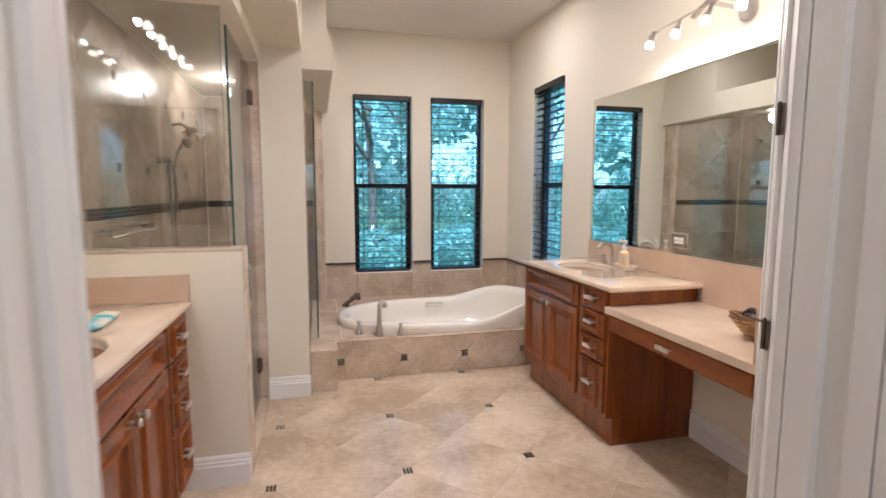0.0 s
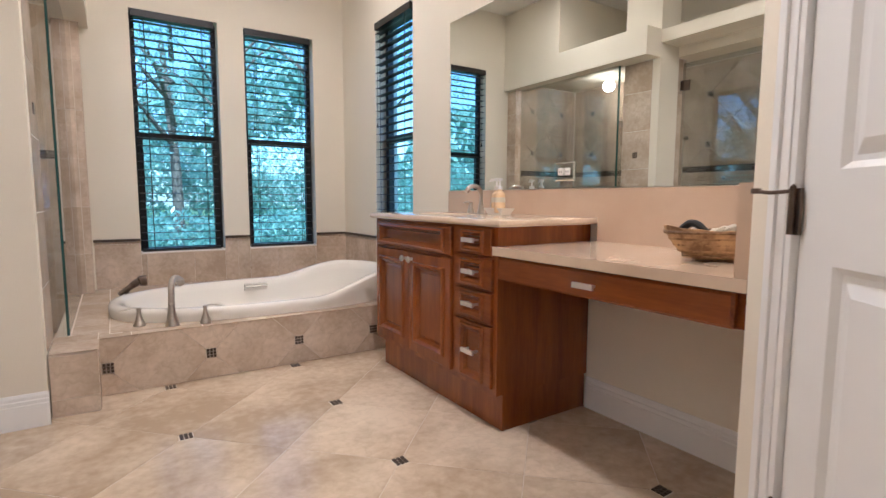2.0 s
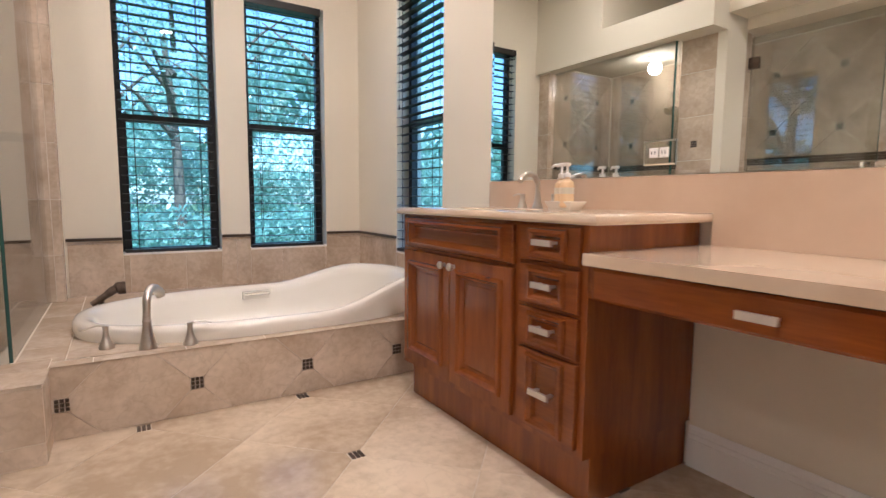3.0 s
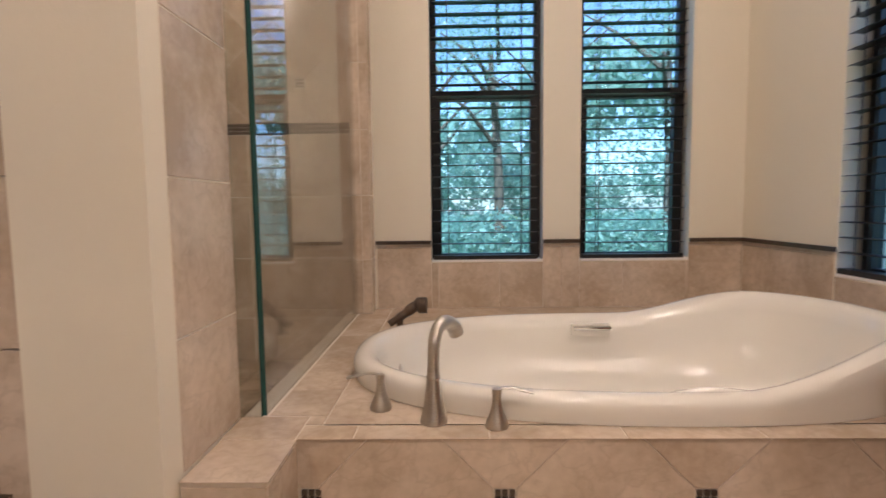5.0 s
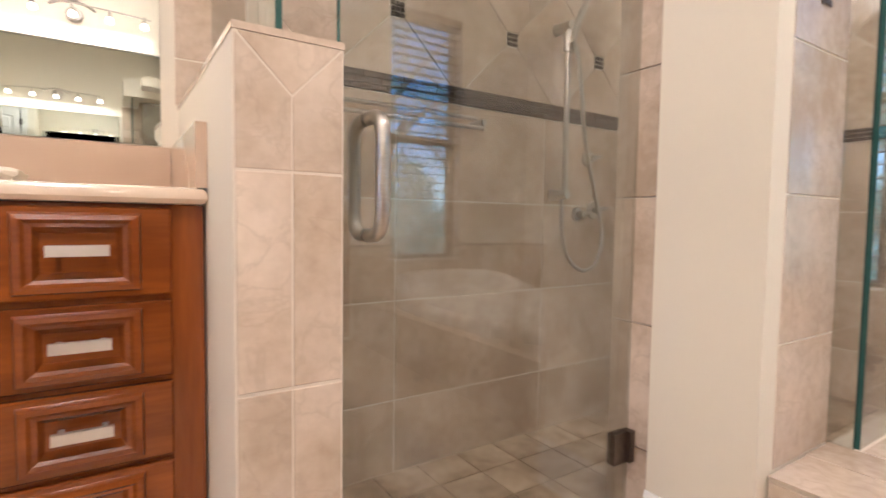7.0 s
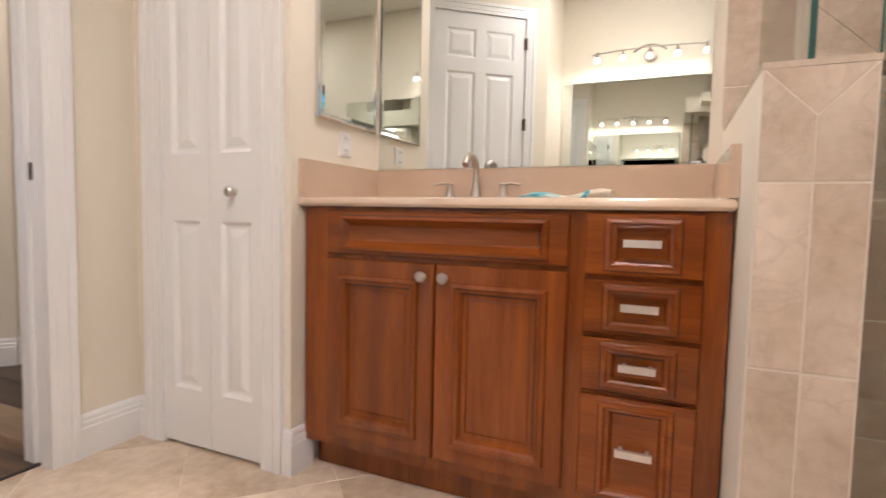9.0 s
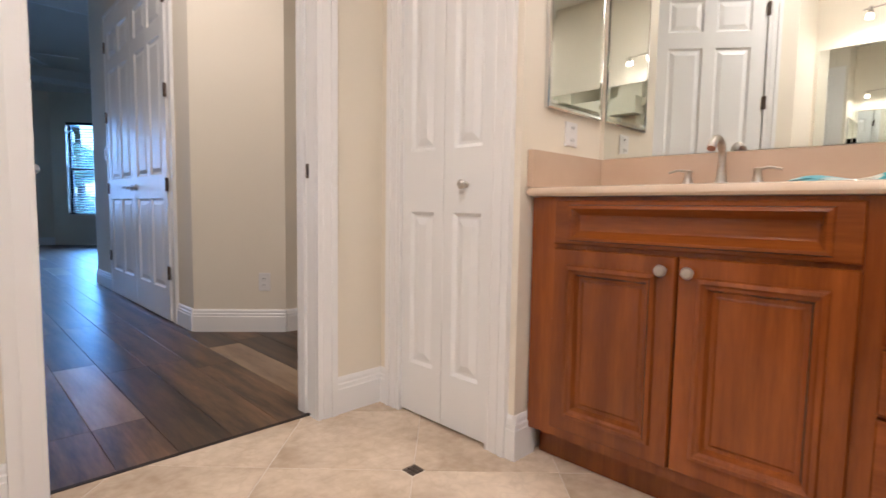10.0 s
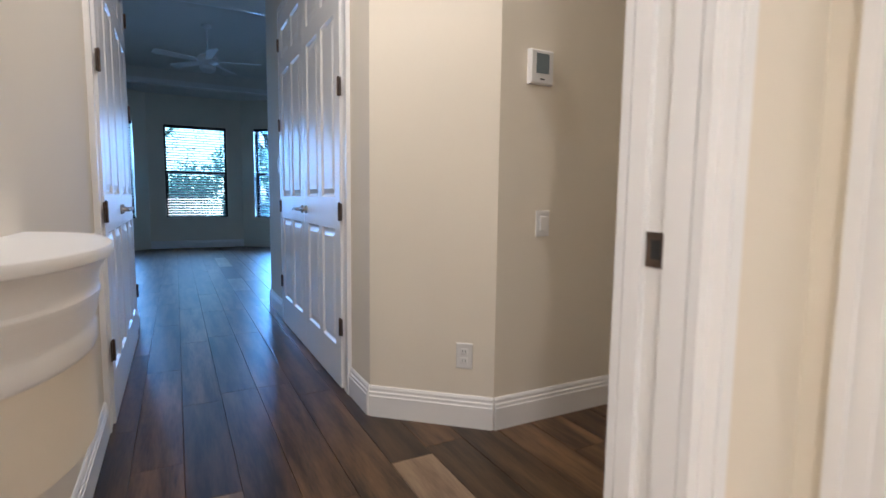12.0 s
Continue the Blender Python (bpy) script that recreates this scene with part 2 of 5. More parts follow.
def tube(path, radii, seg=12, bm=None, flat=1.0):
    """A tube along points; radii one number or one for each point."""
    bm = bm or bmesh.new()
    pts = [Vector(p) for p in path]
    radii = radii if isinstance(radii, (list, tuple)) else [radii] * len(pts)
    rings, side = [], None
    for i, p in enumerate(pts):
        d = (pts[min(i + 1, len(pts) - 1)] - pts[max(i - 1, 0)]).normalized()
        if side is None:
            side = d.cross(Vector((0, 0, 1)))
            if side.length < 1e-3:
                side = d.cross(Vector((0, 1, 0)))
        side = (side - d * side.dot(d)).normalized()
        up = side.cross(d)
        rings.append([bm.verts.new(p + radii[i] * (math.cos(2 * math.pi * k / seg) * side + flat * math.sin(2 * math.pi * k / seg) * up)) for k in range(seg)])
    for a, b in zip(rings, rings[1:]):
        for k in range(seg):
            bm.faces.new((a[k], a[(k + 1) % seg], b[(k + 1) % seg], b[k]))
    bm.faces.new(list(reversed(rings[0])))
    bm.faces.new(rings[-1])
    return bm


def bend(points, n=6):
    """A smooth curve through points."""
    pts = [Vector(p) for p in points]
    out = []
    for i in range(len(pts) - 1):
        a, b, c, d = pts[max(i - 1, 0)], pts[i], pts[i + 1], pts[min(i + 2, len(pts) - 1)]
        for s in range(n):
            u = s / n
            out.append(0.5 * ((2 * b) + (c - a) * u + (2 * a - 5 * b + 4 * c - d) * u * u + (3 * b - a - 3 * c + d) * u ** 3))
    return out + [pts[-1]]


def part(name, bm, mat, parent=None, label="", bevel=0.0, smooth=False, m=None, kind=""):
    if bevel:
        edges = [e for e in bm.edges if len(e.link_faces) == 2 and e.calc_face_angle(0) > 0.6]
        bmesh.ops.bevel(bm, geom=edges, offset=bevel, segments=2, affect="EDGES", clamp_overlap=True)
    bmesh.ops.recalc_face_normals(bm, faces=bm.faces)
    me = bpy.data.meshes.new(name)
    bm.to_mesh(me)
    bm.free()
    if smooth:
        me.shade_smooth()
        me.set_sharp_from_angle(angle=radians(35))
    me.materials.append(mat)
    ob = new(name, me)
    if parent:
        ob.parent = parent
    if m is not None:
        ob.matrix_basis = m
    return tagged(ob, label, kind=kind)


def more(name, me, parent, m):
    """One more object on a mesh that stands already."""
    ob = new(name, me)
    ob.parent = parent
    ob.matrix_basis = m
    return ob


def thing(name, m, label, category, group=""):
    return_ob = new(name)
    return_ob.empty_display_size = 0.1
    return_ob.matrix_basis = m
    return tagged(return_ob, label, category, group)


def structure(name, bm, mat, label, category, bevel=0.0):
    ob = part(name, bm, mat, bevel=bevel)
    return tagged(ob, label, category, kind="structure")


def rings_panel(w, h, rings, x0=0.0, z0=0.0, bm=None, back=0.0):
    """A front of concentric rectangles, each (inset, depth); depth runs towards -y. Width along x, height along z."""
    bm = bm or bmesh.new()
    loops = []
    for i, d in [(0.0, back)] + list(rings):
        i, k = i if isinstance(i, tuple) else (i, i)
        loops.append([bm.verts.new(p) for p in ((x0 + i, -d, z0 + k), (x0 + w - i, -d, z0 + k), (x0 + w - i, -d, z0 + h - k), (x0 + i, -d, z0 + h - k))])
    for a, b in zip(loops, loops[1:]):
        for j in range(4):
            bm.faces.new((a[j], a[(j + 1) % 4], b[(j + 1) % 4], b[j]))
    bm.faces.new(loops[-1])
    bm.faces.new(list(reversed(loops[0])))
    return bm


def wall_x(y0, y1, x0, x1, z0, z1, holes=()):
    """A wall along x with holes (x0, x1, z0, z1)."""
    bm = bmesh.new()
    xs = sorted({x0, x1, *[v for h in holes for v in h[:2]]})
    for a, b in zip(xs, xs[1:]):
        cuts = sorted((h[2], h[3]) for h in holes if h[0] <= a and h[1] >= b)
        z = z0
        for lo, hi in cuts:
            if lo > z:
                bx(bm, a, b, y0, y1, z, lo)
            z = hi
        if z < z1:
            bx(bm, a, b, y0, y1, z, z1)
    return bm


def swap(bm):
    """Turns a wall along x into one along y."""
    for v in bm.verts:
        v.co.x, v.co.y = v.co.y, v.co.x
    return bm


def wall_y(x0, x1, y0, y1, z0, z1, holes=()):
    return swap(wall_x(x0, x1, y0, y1, z0, z1, holes))


def skirting(name, a, b, height=0.148, parent=None):
    """A stepped baseboard along the floor from a to b; its face looks to the left of that way."""
    d = Vector((b[0] - a[0], b[1] - a[1], 0))
    length = d.length
    m = Matrix.Translation((a[0], a[1], 0)) @ Euler((0, 0, math.atan2(d.y, d.x))).to_matrix().to_4x4()
    bm = bmesh.new()
    prof = [(0, 0), (0.016, 0), (0.016, height * 0.68), (0.013, height * 0.70), (0.013, height * 0.80), (0.009, height * 0.83), (0.009, height * 0.92), (0.004, height), (0, height)]
    e0 = [bm.verts.new((0, y + 0.001, z)) for y, z in prof]
    e1 = [bm.verts.new((length, y + 0.001, z)) for y, z in prof]
    for i in range(len(prof)):
        j = (i + 1) % len(prof)
        bm.faces.new((e0[i], e0[j], e1[j], e1[i]))
    bm.faces.new(e0)
    bm.faces.new(list(reversed(e1)))
    ob = part(name, bm, WHITE, m=m)
    return tagged(ob, "white painted stepped baseboard along the wall", "baseboard", kind="structure")


def casing(width, height, leg=0.085):
    """A fluted door casing round an opening of that size, standing at y = 0 and facing -y, opening from x = 0."""
    bm = bmesh.new()
    for x0, x1 in ((-leg, 0), (width, width + leg)):
        s = -1 if x0 < 0 else 1
        inner = 0 if x0 < 0 else width
        bx(bm, x0, x1, -0.015, 0, 0, height + leg)
        for u0, u1, d in ((0.0, 0.012, 0.018), (0.024, 0.05, 0.0185), (0.060, 0.085, 0.022)):
            a, b = sorted((inner + s * u0, inner + s * u1))
            bx(bm, a, b, -d, -0.0145, 0, height + u1)
    bx(bm, 0, width, -0.015, 0, height, height + leg)
    for u0, u1, d in ((0.0, 0.012, 0.018), (0.024, 0.05, 0.0185), (0.060, 0.085, 0.022)):
        bx(bm, -u0, width + u0, -d, -0.0145, height + u0, height + u1)
    return bm


def panel_leaf(name, w, h, cols, rows, parent, m=None, stile=0.10, t=0.035, label=""):
    """A moulded door leaf: cols (x0, x1) by rows (z0, z1) of raised panels."""
    bm = bmesh.new()
    xs = [0] + [v for c in cols for v in c] + [w]
    for i in range(0, len(xs), 2):
        bx(bm, xs[i], xs[i + 1], -t, 0, 0, h)
    for x0, x1 in cols:
        zs = [0] + [v for r in rows for v in r] + [h]
        for i in range(0, len(zs), 2):
            bx(bm, x0, x1, -t, 0, zs[i], zs[i + 1])
        for z0, z1 in rows:
            rings_panel(x1 - x0, z1 - z0, [(0.0, t), (0.012, t - 0.011), (0.022, t - 0.011), (0.048, t - 0.002)], x0, z0, bm, back=0.002)
    return part(name, bm, DOORWHITE, parent, label, m=m)


SIX = ((0.22, 0.86), (1.03, 1.98), (2.09, 2.31))

# ---- plan ----
XR, YB, ZC = 3.63, 6.54, 3.0          # right wall, back wall, ceiling
XL, XS = 0.55, 0.55                   # wall behind the first vanity, outer wall of the shower
YE, YH = 1.76, 1.64                   # entry wall, bath side and hall side
W1, W2 = (1.953, 2.560), (2.760, 3.345)
WR = (5.245, 5.86)
ZW0, ZW1 = 0.55, 2.38
DECK = 0.295
P = 0.652

# ---- the bathroom's shell ----
structure("wall_north", wall_x(YB, YB + 0.2, XS - 0.15, XR + 0.2, -0.05, ZC, [(*W1, ZW0, ZW1), (*W2, ZW0, ZW1)]), PAINT, "cream painted wall with two tall windows over the bath", "wall")
structure("wall_east", wall_y(XR, XR + 0.2, 2.60, YB, -0.05, ZC, [(*WR, ZW0, ZW1)]), PAINT, "cream painted wall carrying the long vanity mirror", "wall")
structure("wall_return", prism([(3.036, 2.60), (2.905, 2.443), (3.0, 2.369), (3.07, 2.46), (XR + 0.2, 2.46), (XR + 0.2, 2.60)], -0.05, ZC), PAINT, "short cream wall closing the vanity recess", "wall")
A45 = Vector((2.905, 2.443, 0))
D45 = Vector((-0.62, -0.785, 0)).normalized()
# the diagonal wall's frame: x from the hinge to the latch, -y into the bathroom
M45 = Matrix.Translation(A45) @ Euler((0, 0, math.atan2(D45.y, D45.x))).to_matrix().to_4x4()
bm = bmesh.new()
bx(bm, 0.76, 0.90, 0.0, 0.12, -0.05, ZC)
bx(bm, 0.0, 0.76, 0.0, 0.12, 2.44, ZC)
ob = part("wall_diagonal", bm, PAINT, m=M45)
tagged(ob, "cream painted diagonal wall with a closed white door", "wall", kind="structure")
structure("wall_south", wall_x(YH, YE, 1.0, 2.50, -0.05, ZC, [(1.34, 2.206, -0.05, 2.46)]), PAINT, "cream painted wall with the open entry doorway", "wall")
structure("wall_closet", wall_y(0.92, 1.045, YE, 2.36, -0.05, ZC, [(1.90, 2.36, -0.05, 2.44)]), PAINT, "cream painted wall with a narrow bifold closet door", "wall")
structure("wall_alcove", box(XL, 1.045, 2.365, 2.475, -0.05, ZC), PAINT, "cream painted side wall of the vanity alcove", "wall")
structure("closet_backing", box(0.55, 0.60, 1.77, 2.36, -0.05, 2.6), PAINT, "plain closet wall behind the bifold door", "wall")
structure("wall_west", wall_y(XS - 0.15, XL, 2.365, 3.69, -0.05, ZC), PAINT, "cream painted wall behind the vanity mirror", "wall")
structure("wall_west_shower", wall_y(XS - 0.15, XS, 3.69, YB, -0.05, ZC), PAINT, "wall behind the shower", "wall")
structure("ceiling", box(XS - 0.15, XR + 0.2, YH, YB + 0.2, ZC, ZC + 0.12), CEIL, "flat off-white bathroom ceiling", "ceiling")
structure("floor_bathroom", box(XS - 0.15, XR + 0.2, 1.7005, YB + 0.2, -0.08, -0.0015), GROUT, "bathroom floor of diagonal beige stone tiles with dark inserts", "floor")

# pillar, half wall and headers round the shower
structure("pillar", box(1.238, 1.505, 4.715, 5.07, 0, ZC), PAINT, "cream painted pillar between shower door and bath", "pillar", bevel=0.006)
pony = structure("half_wall", box(XS, 1.238, 3.70, 3.87, 0, 1.118), PAINT, "cream painted half wall with a tiled end beside the vanity", "half wall")
structure("half_wall_cap", box(XS, 1.2415, 3.699, 3.871, 1.1185, 1.13), WTILE, "stone cap on the half wall", "cap", bevel=0.004)
bm = box(XS, 1.245, 3.70, 3.87, 2.22, 2.41)
bx(bm, 1.075, 1.245, 3.87, 4.715, 2.22, 2.41)
bx(bm, 1.505, 1.70, 4.715, YB, 2.18, 2.41)
bx(bm, XS, 1.505, 3.87, YB, 2.30, 2.405)
structure("shower_header", bm, PAINT, "cream painted header and dropped ceiling over the shower", "header")
structure("bulkhead", box(XS, 1.69, 5.72, YB, 2.41, ZC), PAINT, "cream painted bulkhead above the shower", "bulkhead")

# skirting
skirting("baseboard", (XR, 2.62), (XR, 3.58))
skirting("baseboard", (2.272, YE), (2.40, YE))
skirting("baseboard", (1.045, YE), (1.272, YE))
skirting("baseboard", (1.045, 1.815), (1.045, YE))
skirting("baseboard", (1.045, 2.491), (1.045, 2.452))
skirting("baseboard", (0.95, 2.475), (1.06, 2.475))
skirting("baseboard", (1.51, 4.715), (1.238, 4.715))
skirting("baseboard", (1.24, 3.70), (0.94, 3.70))


# ---- windows and blinds ----
def window(name, m, w, h, label):
    """Single-hung black window in an opening: x along the wall, outside towards +y."""
    root = tagged(thing(name, m, label, "window"), kind="structure")
    bm = bmesh.new()
    y0, y1, f = 0.10, 0.15, 0.035
    bx(bm, 0, f, y0, y1, 0, h); bx(bm, w - f, w, y0, y1, 0, h)
    bx(bm, f, w - f, y0, y1, 0, f); bx(bm, f, w - f, y0, y1, h - f, h)
    part("window_frame", bm, BLACKF, root, bevel=0.003)
    bm = bmesh.new()
    bx(bm, f, w - f, y0 - 0.012, y1 - 0.005, h * 0.5 - 0.03, h * 0.5 + 0.02)
    bx(bm, f, f + 0.02, y0 - 0.006, y1 - 0.01, f, h * 0.5 - 0.03); bx(bm, w - f - 0.02, w - f, y0 - 0.006, y1 - 0.01, f, h * 0.5 - 0.03)
    part("sash", bm, BLACKF, root, bevel=0.003)
    for z0, z1 in ((f, h * 0.5 - 0.03), (h * 0.5 + 0.02, h - f)):
        g = part("pane", box(f, w - f, y0 + 0.02, y0 + 0.024, z0, z1), PANE, root)
        g.visible_shadow = False
    bm = box(0.001, w - 0.001, -0.004, y0, 0.0005, 0.012)
    part("window_sill", bm, WHITE, root, bevel=0.003)
    return root


def blind(m, w, h, label, pitch=0.061, tilt=0):
    root = thing("window_blind", m, label, "blind", "dark slatted window blinds")
    part("headrail", box(0.004, w - 0.004, -0.012, 0.05, h - 0.055, h - 0.003), SLAT, root, "dark valance", bevel=0.004)
    z = h - 0.085
    bm = bmesh.new()
    prof = [(-0.027, 0.0), (-0.013, 0.0022), (0.0, 0.003), (0.013, 0.0022), (0.027, 0.0)]
    a = [[bm.verts.new((x, y + 0.02, z2 + o)) for y, z2 in prof] for x in (0.008, w - 0.008) for o in (0,)]
    b = [[bm.verts.new((x, y + 0.02, z2 - 0.0026)) for y, z2 in prof] for x in (0.008, w - 0.008)]
    for i in range(4):
        bm.faces.new((a[0][i], a[0][i + 1], a[1][i + 1], a[1][i]))
        bm.faces.new((b[0][i + 1], b[0][i], b[1][i], b[1][i + 1]))
    for e in (0, 1):
        bm.faces.new(a[e] + list(reversed(b[e])))
    bm.faces.new((a[0][0], a[1][0], b[1][0], b[0][0])); bm.faces.new((a[0][4], b[0][4], b[1][4], a[1][4]))
    first = part("slat", bm, SLAT, root, m=pose(0, 0, z))
    while z - pitch > 0.045:
        z -= pitch
        more("slat", first.data, root, pose(0, random.uniform(-0.001, 0.001), z, tilt + random.uniform(-1, 1), 0, random.uniform(-0.1, 0.1)))
    part("bottom_rail", box(0.006, w - 0.006, -0.006, 0.046, 0.012, 0.034), SLAT, root, bevel=0.004)
    for x in (0.09, w - 0.09):
        for y in (-0.006, 0.047):
            part("ladder_cord", tube([(x, y, 0.02), (x, y, h - 0.06)], 0.0022, 5), SLAT, root)
    for x, z0 in ((0.06, h * 0.55), (w - 0.07, h * 0.8)):
        part("pull_cord", tube([(x, -0.016, z0), (x, -0.014, h - 0.06)], 0.0014, 5), SLAT, root)
        part("tassel", turned([(0.003, 0.03), (0.008, 0.0), (0.006, -0.006)], 10, at=(x, -0.016, z0)), SLAT, root)
    return root


HW = ZW1 - ZW0
for i, (a, b) in enumerate((W1, W2)):
    m = pose(a, YB, ZW0)
    window("window_%d" % (i + 1), m, b - a, HW, "black framed single-hung window looking on the garden")
    blind(pose(a + 0.006, YB + 0.002, ZW0), b - a - 0.03, HW, "dark slatted blind, lowered and open, over the bath")
m = pose(XR, WR[1], ZW0, 0, 0, -90)
window("window_3", m, WR[1] - WR[0], HW, "black framed single-hung window in the side wall")
blind(pose(XR + 0.002, WR[1] - 0.006, ZW0, 0, 0, -90), WR[1] - WR[0] - 0.03, HW, "dark slatted blind, lowered and open, beside the vanity")

# ---- doors of the bathroom ----
def lever(parent, x, z, s=1, y=-0.035):
    h = part("door_handle", turned([(0.027, 0), (0.027, 0.006), (0.022, 0.01), (0.012, 0.012), (0.011, 0.045), (0, 0.046)], 20), NICKEL, parent, "brushed nickel lever", smooth=True, m=pose(x, y, z, 90, 0, 0))
    part("lever", tube(bend([(0, 0, 0.04), (-0.03 * s, 0, 0.044), (-0.07 * s, 0.006, 0.042), (-0.11 * s, -0.004, 0.044)]), [0.009] * 7 + [0.0075] * 6 + [0.006] * 6, 10), NICKEL, h, smooth=True)
    return h


def hinge(parent, x, z, y=-0.035, n="hinge"):
    bm = tube([(x, y - 0.006, z - 0.045), (x, y - 0.006, z + 0.045)], 0.007, 10)
    bx(bm, x - 0.018, x + 0.018, y - 0.002, y + 0.004, z - 0.045, z + 0.045)
    turned([(0.005, 0), (0.006, 0.004), (0, 0.009)], 8, bm, (x, y - 0.006, z + 0.045))
    return part(n, bm, BRONZE, parent, "dark bronze hinge")


root = tagged(thing("door_1", M45, "white six-panel door, closed, in the diagonal wall", "door"), kind="structure")
panel_leaf("leaf", 0.752, 2.43, [(0.10, 0.335), (0.42, 0.655)], SIX, root, pose(0.004, 0.03, 0.006))
ob = part("casing", casing(0.76, 2.44), WHITE, root, m=pose(0, -0.001, 0))
for z in (0.32, 0.96, 1.60, 2.24):
    hinge(root, -0.002, z, -0.014)
bm = tube(bend([(-0.002, -0.022, 1.0), (-0.035, -0.045, 0.997), (-0.062, -0.055, 1.0)]), 0.004, 8)
turned([(0.009, -0.005), (0.010, 0.0), (0.009, 0.006)], 10, bm, (-0.066, -0.057, 1.0))
part("hinge_stop", bm, BRONZE, root, "dark bronze hinge-pin door stop")
lever(root, 0.695, 0.93, 1, -0.005)

# pocket-style entry: jamb, casing, strike
root = tagged(thing("door_2", pose(1.36, YE, 0, 0, 0, 0), "open white cased doorway with a slotted jamb", "doorway"), kind="structure")
bm = bmesh.new()
bx(bm, -0.02, -0.012, -0.12, 0.0, 0, 2.46); bx(bm, 0.838, 0.846, -0.12, 0.0, 0, 2.46); bx(bm, -0.012, 0.838, -0.12, 0.0, 2.44, 2.46)
for y0, y1 in ((-0.118, -0.085), (-0.045, -0.002)):
    bx(bm, -0.012, 0.0, y0, y1, 0, 2.44); bx(bm, 0.826, 0.838, y0, y1, 0, 2.44)
part("jamb", bm, WHITE, root, bevel=0.002)
part("casing", casing(0.826, 2.44), WHITE, root, m=pose(0.826, 0.001, 0, 0, 0, 180))
part("casing", casing(0.826, 2.44), WHITE, root, m=pose(0.0, -0.121, 0))
sp = part("strike_plate", box(-0.0118, -0.009, -0.084, -0.046, 0.935, 0.99), BRONZE, root, "dark bronze strike plate")
part("slot", box(-0.0089, -0.008, -0.074, -0.057, 0.948, 0.978), DARKSLOT, sp)

# bifold closet door
root = tagged(thing("door_3", pose(1.045, 1.90, 0, 0, 0, 90), "narrow white bifold closet door with raised panels, closed", "door"), kind="structure")
for x in (0.003, 0.234):
    panel_leaf("leaf", 0.228, 2.425, [(0.048, 0.182)], ((0.20, 0.80), (1.03, 2.31)), root, pose(x, 0.025, 0.012), t=0.03)
part("casing", casing(0.465, 2.44), WHITE, root, m=pose(0, -0.001, 0))
part("knob", turned([(0.012, 0), (0.007, 0.004), (0.007, 0.014), (0.016, 0.022), (0.017, 0.03), (0.010, 0.037), (0, 0.038)], 20), NICKEL, root, "brushed nickel knob", smooth=True, m=pose(0.345, -0.005, 0.912, 90, 0, 0))


# ---- vanities ----
FRONT = [(0.0, 0.012), (0.004, 0.018), (0.048, 0.018), (0.052, 0.029), (0.062, 0.031), (0.068, 0.024), (0.076, 0.020), (0.084, 0.004), (0.094, 0.003), (0.100, 0.006)]
DRAWER = [(0.0, 0.012), (0.003, 0.016), ((0.046, 0.010), 0.016), ((0.050, 0.014), 0.027), ((0.060, 0.022), 0.029), ((0.066, 0.028), 0.022), ((0.074, 0.034), 0.019), ((0.082, 0.044), 0.004), ((0.086, 0.048), 0.004)]


def bar_pull(parent, x, z, w=0.085):
    bm = box(x - w / 2, x + w / 2, -0.046, -0.036, z - 0.009, z + 0.009)
    bx(bm, x - w / 2 + 0.008, x - w / 2 + 0.016, -0.0365, -0.008, z - 0.003, z + 0.005)
    bx(bm, x + w / 2 - 0.016, x + w / 2 - 0.008, -0.0365, -0.008, z - 0.003, z + 0.005)
    return part("pull", bm, PULL, parent, "satin nickel bar pull", bevel=0.0025)


def round_knob(parent, x, z):
    return part("knob", turned([(0.009, 0), (0.006, 0.004), (0.006, 0.012), (0.015, 0.018), (0.0165, 0.024), (0.012, 0.030), (0, 0.032)], 20), NICKEL, parent, "brushed nickel knob", smooth=True, m=pose(x, -0.019, z, 90, 0, 0))


def cabinet(name, m, width, depth, doors, bank, label, zb, zd, drawers, toe=0.10):
    """A vanity cabinet facing -y from x = 0: doors (x0, split, x1), drawer bank (x0, x1)."""
    root = thing(name, m, label, "cabinet", "cherry vanity cabinets")
    bm = box(0, width, 0, depth, zb, 0.868)
    bx(bm, 0.012, width - 0.012, toe, depth, 0.0, zb)
    part("body", bm, CHERRY, root, bevel=0.002)
    part("false_front", rings_panel(doors[2] - doors[0], 0.135, [(0.0, 0.012), (0.004, 0.017), ((0.05, 0.012), 0.017), ((0.054, 0.016), 0.028), ((0.064, 0.024), 0.030), ((0.070, 0.030), 0.022), ((0.080, 0.044), 0.005), ((0.086, 0.050), 0.004)], doors[0], 0.722), CHERRYH, root)
    for x0, x1, kx in ((doors[0], doors[1] - 0.002, doors[1] - 0.034), (doors[1] + 0.002, doors[2], doors[1] + 0.034)):
        d = part("door", rings_panel(x1 - x0, 0.71 - zd, FRONT, x0, zd), CHERRY, root)
        round_knob(d, kx, 0.672)
    for z0, z1 in drawers:
        d = part("drawer", rings_panel(bank[1] - bank[0], z1 - z0, DRAWER, bank[0], z0), CHERRYH, root)
        bar_pull(d, (bank[0] + bank[1]) / 2, (z0 + z1) / 2 + 0.005)
    return root


# facing -x: local x runs to -y
cabinet("sink_cabinet", pose(3.075, 4.70, 0, 0, 0, -90), 1.12, 0.545, (0.03, 0.415, 0.80), (0.835, 1.095), "cherry vanity cabinet with two doors and four drawers", 0.165, 0.19, ((0.19, 0.452), (0.463, 0.592), (0.603, 0.734), (0.745, 0.862)), toe=0.045)
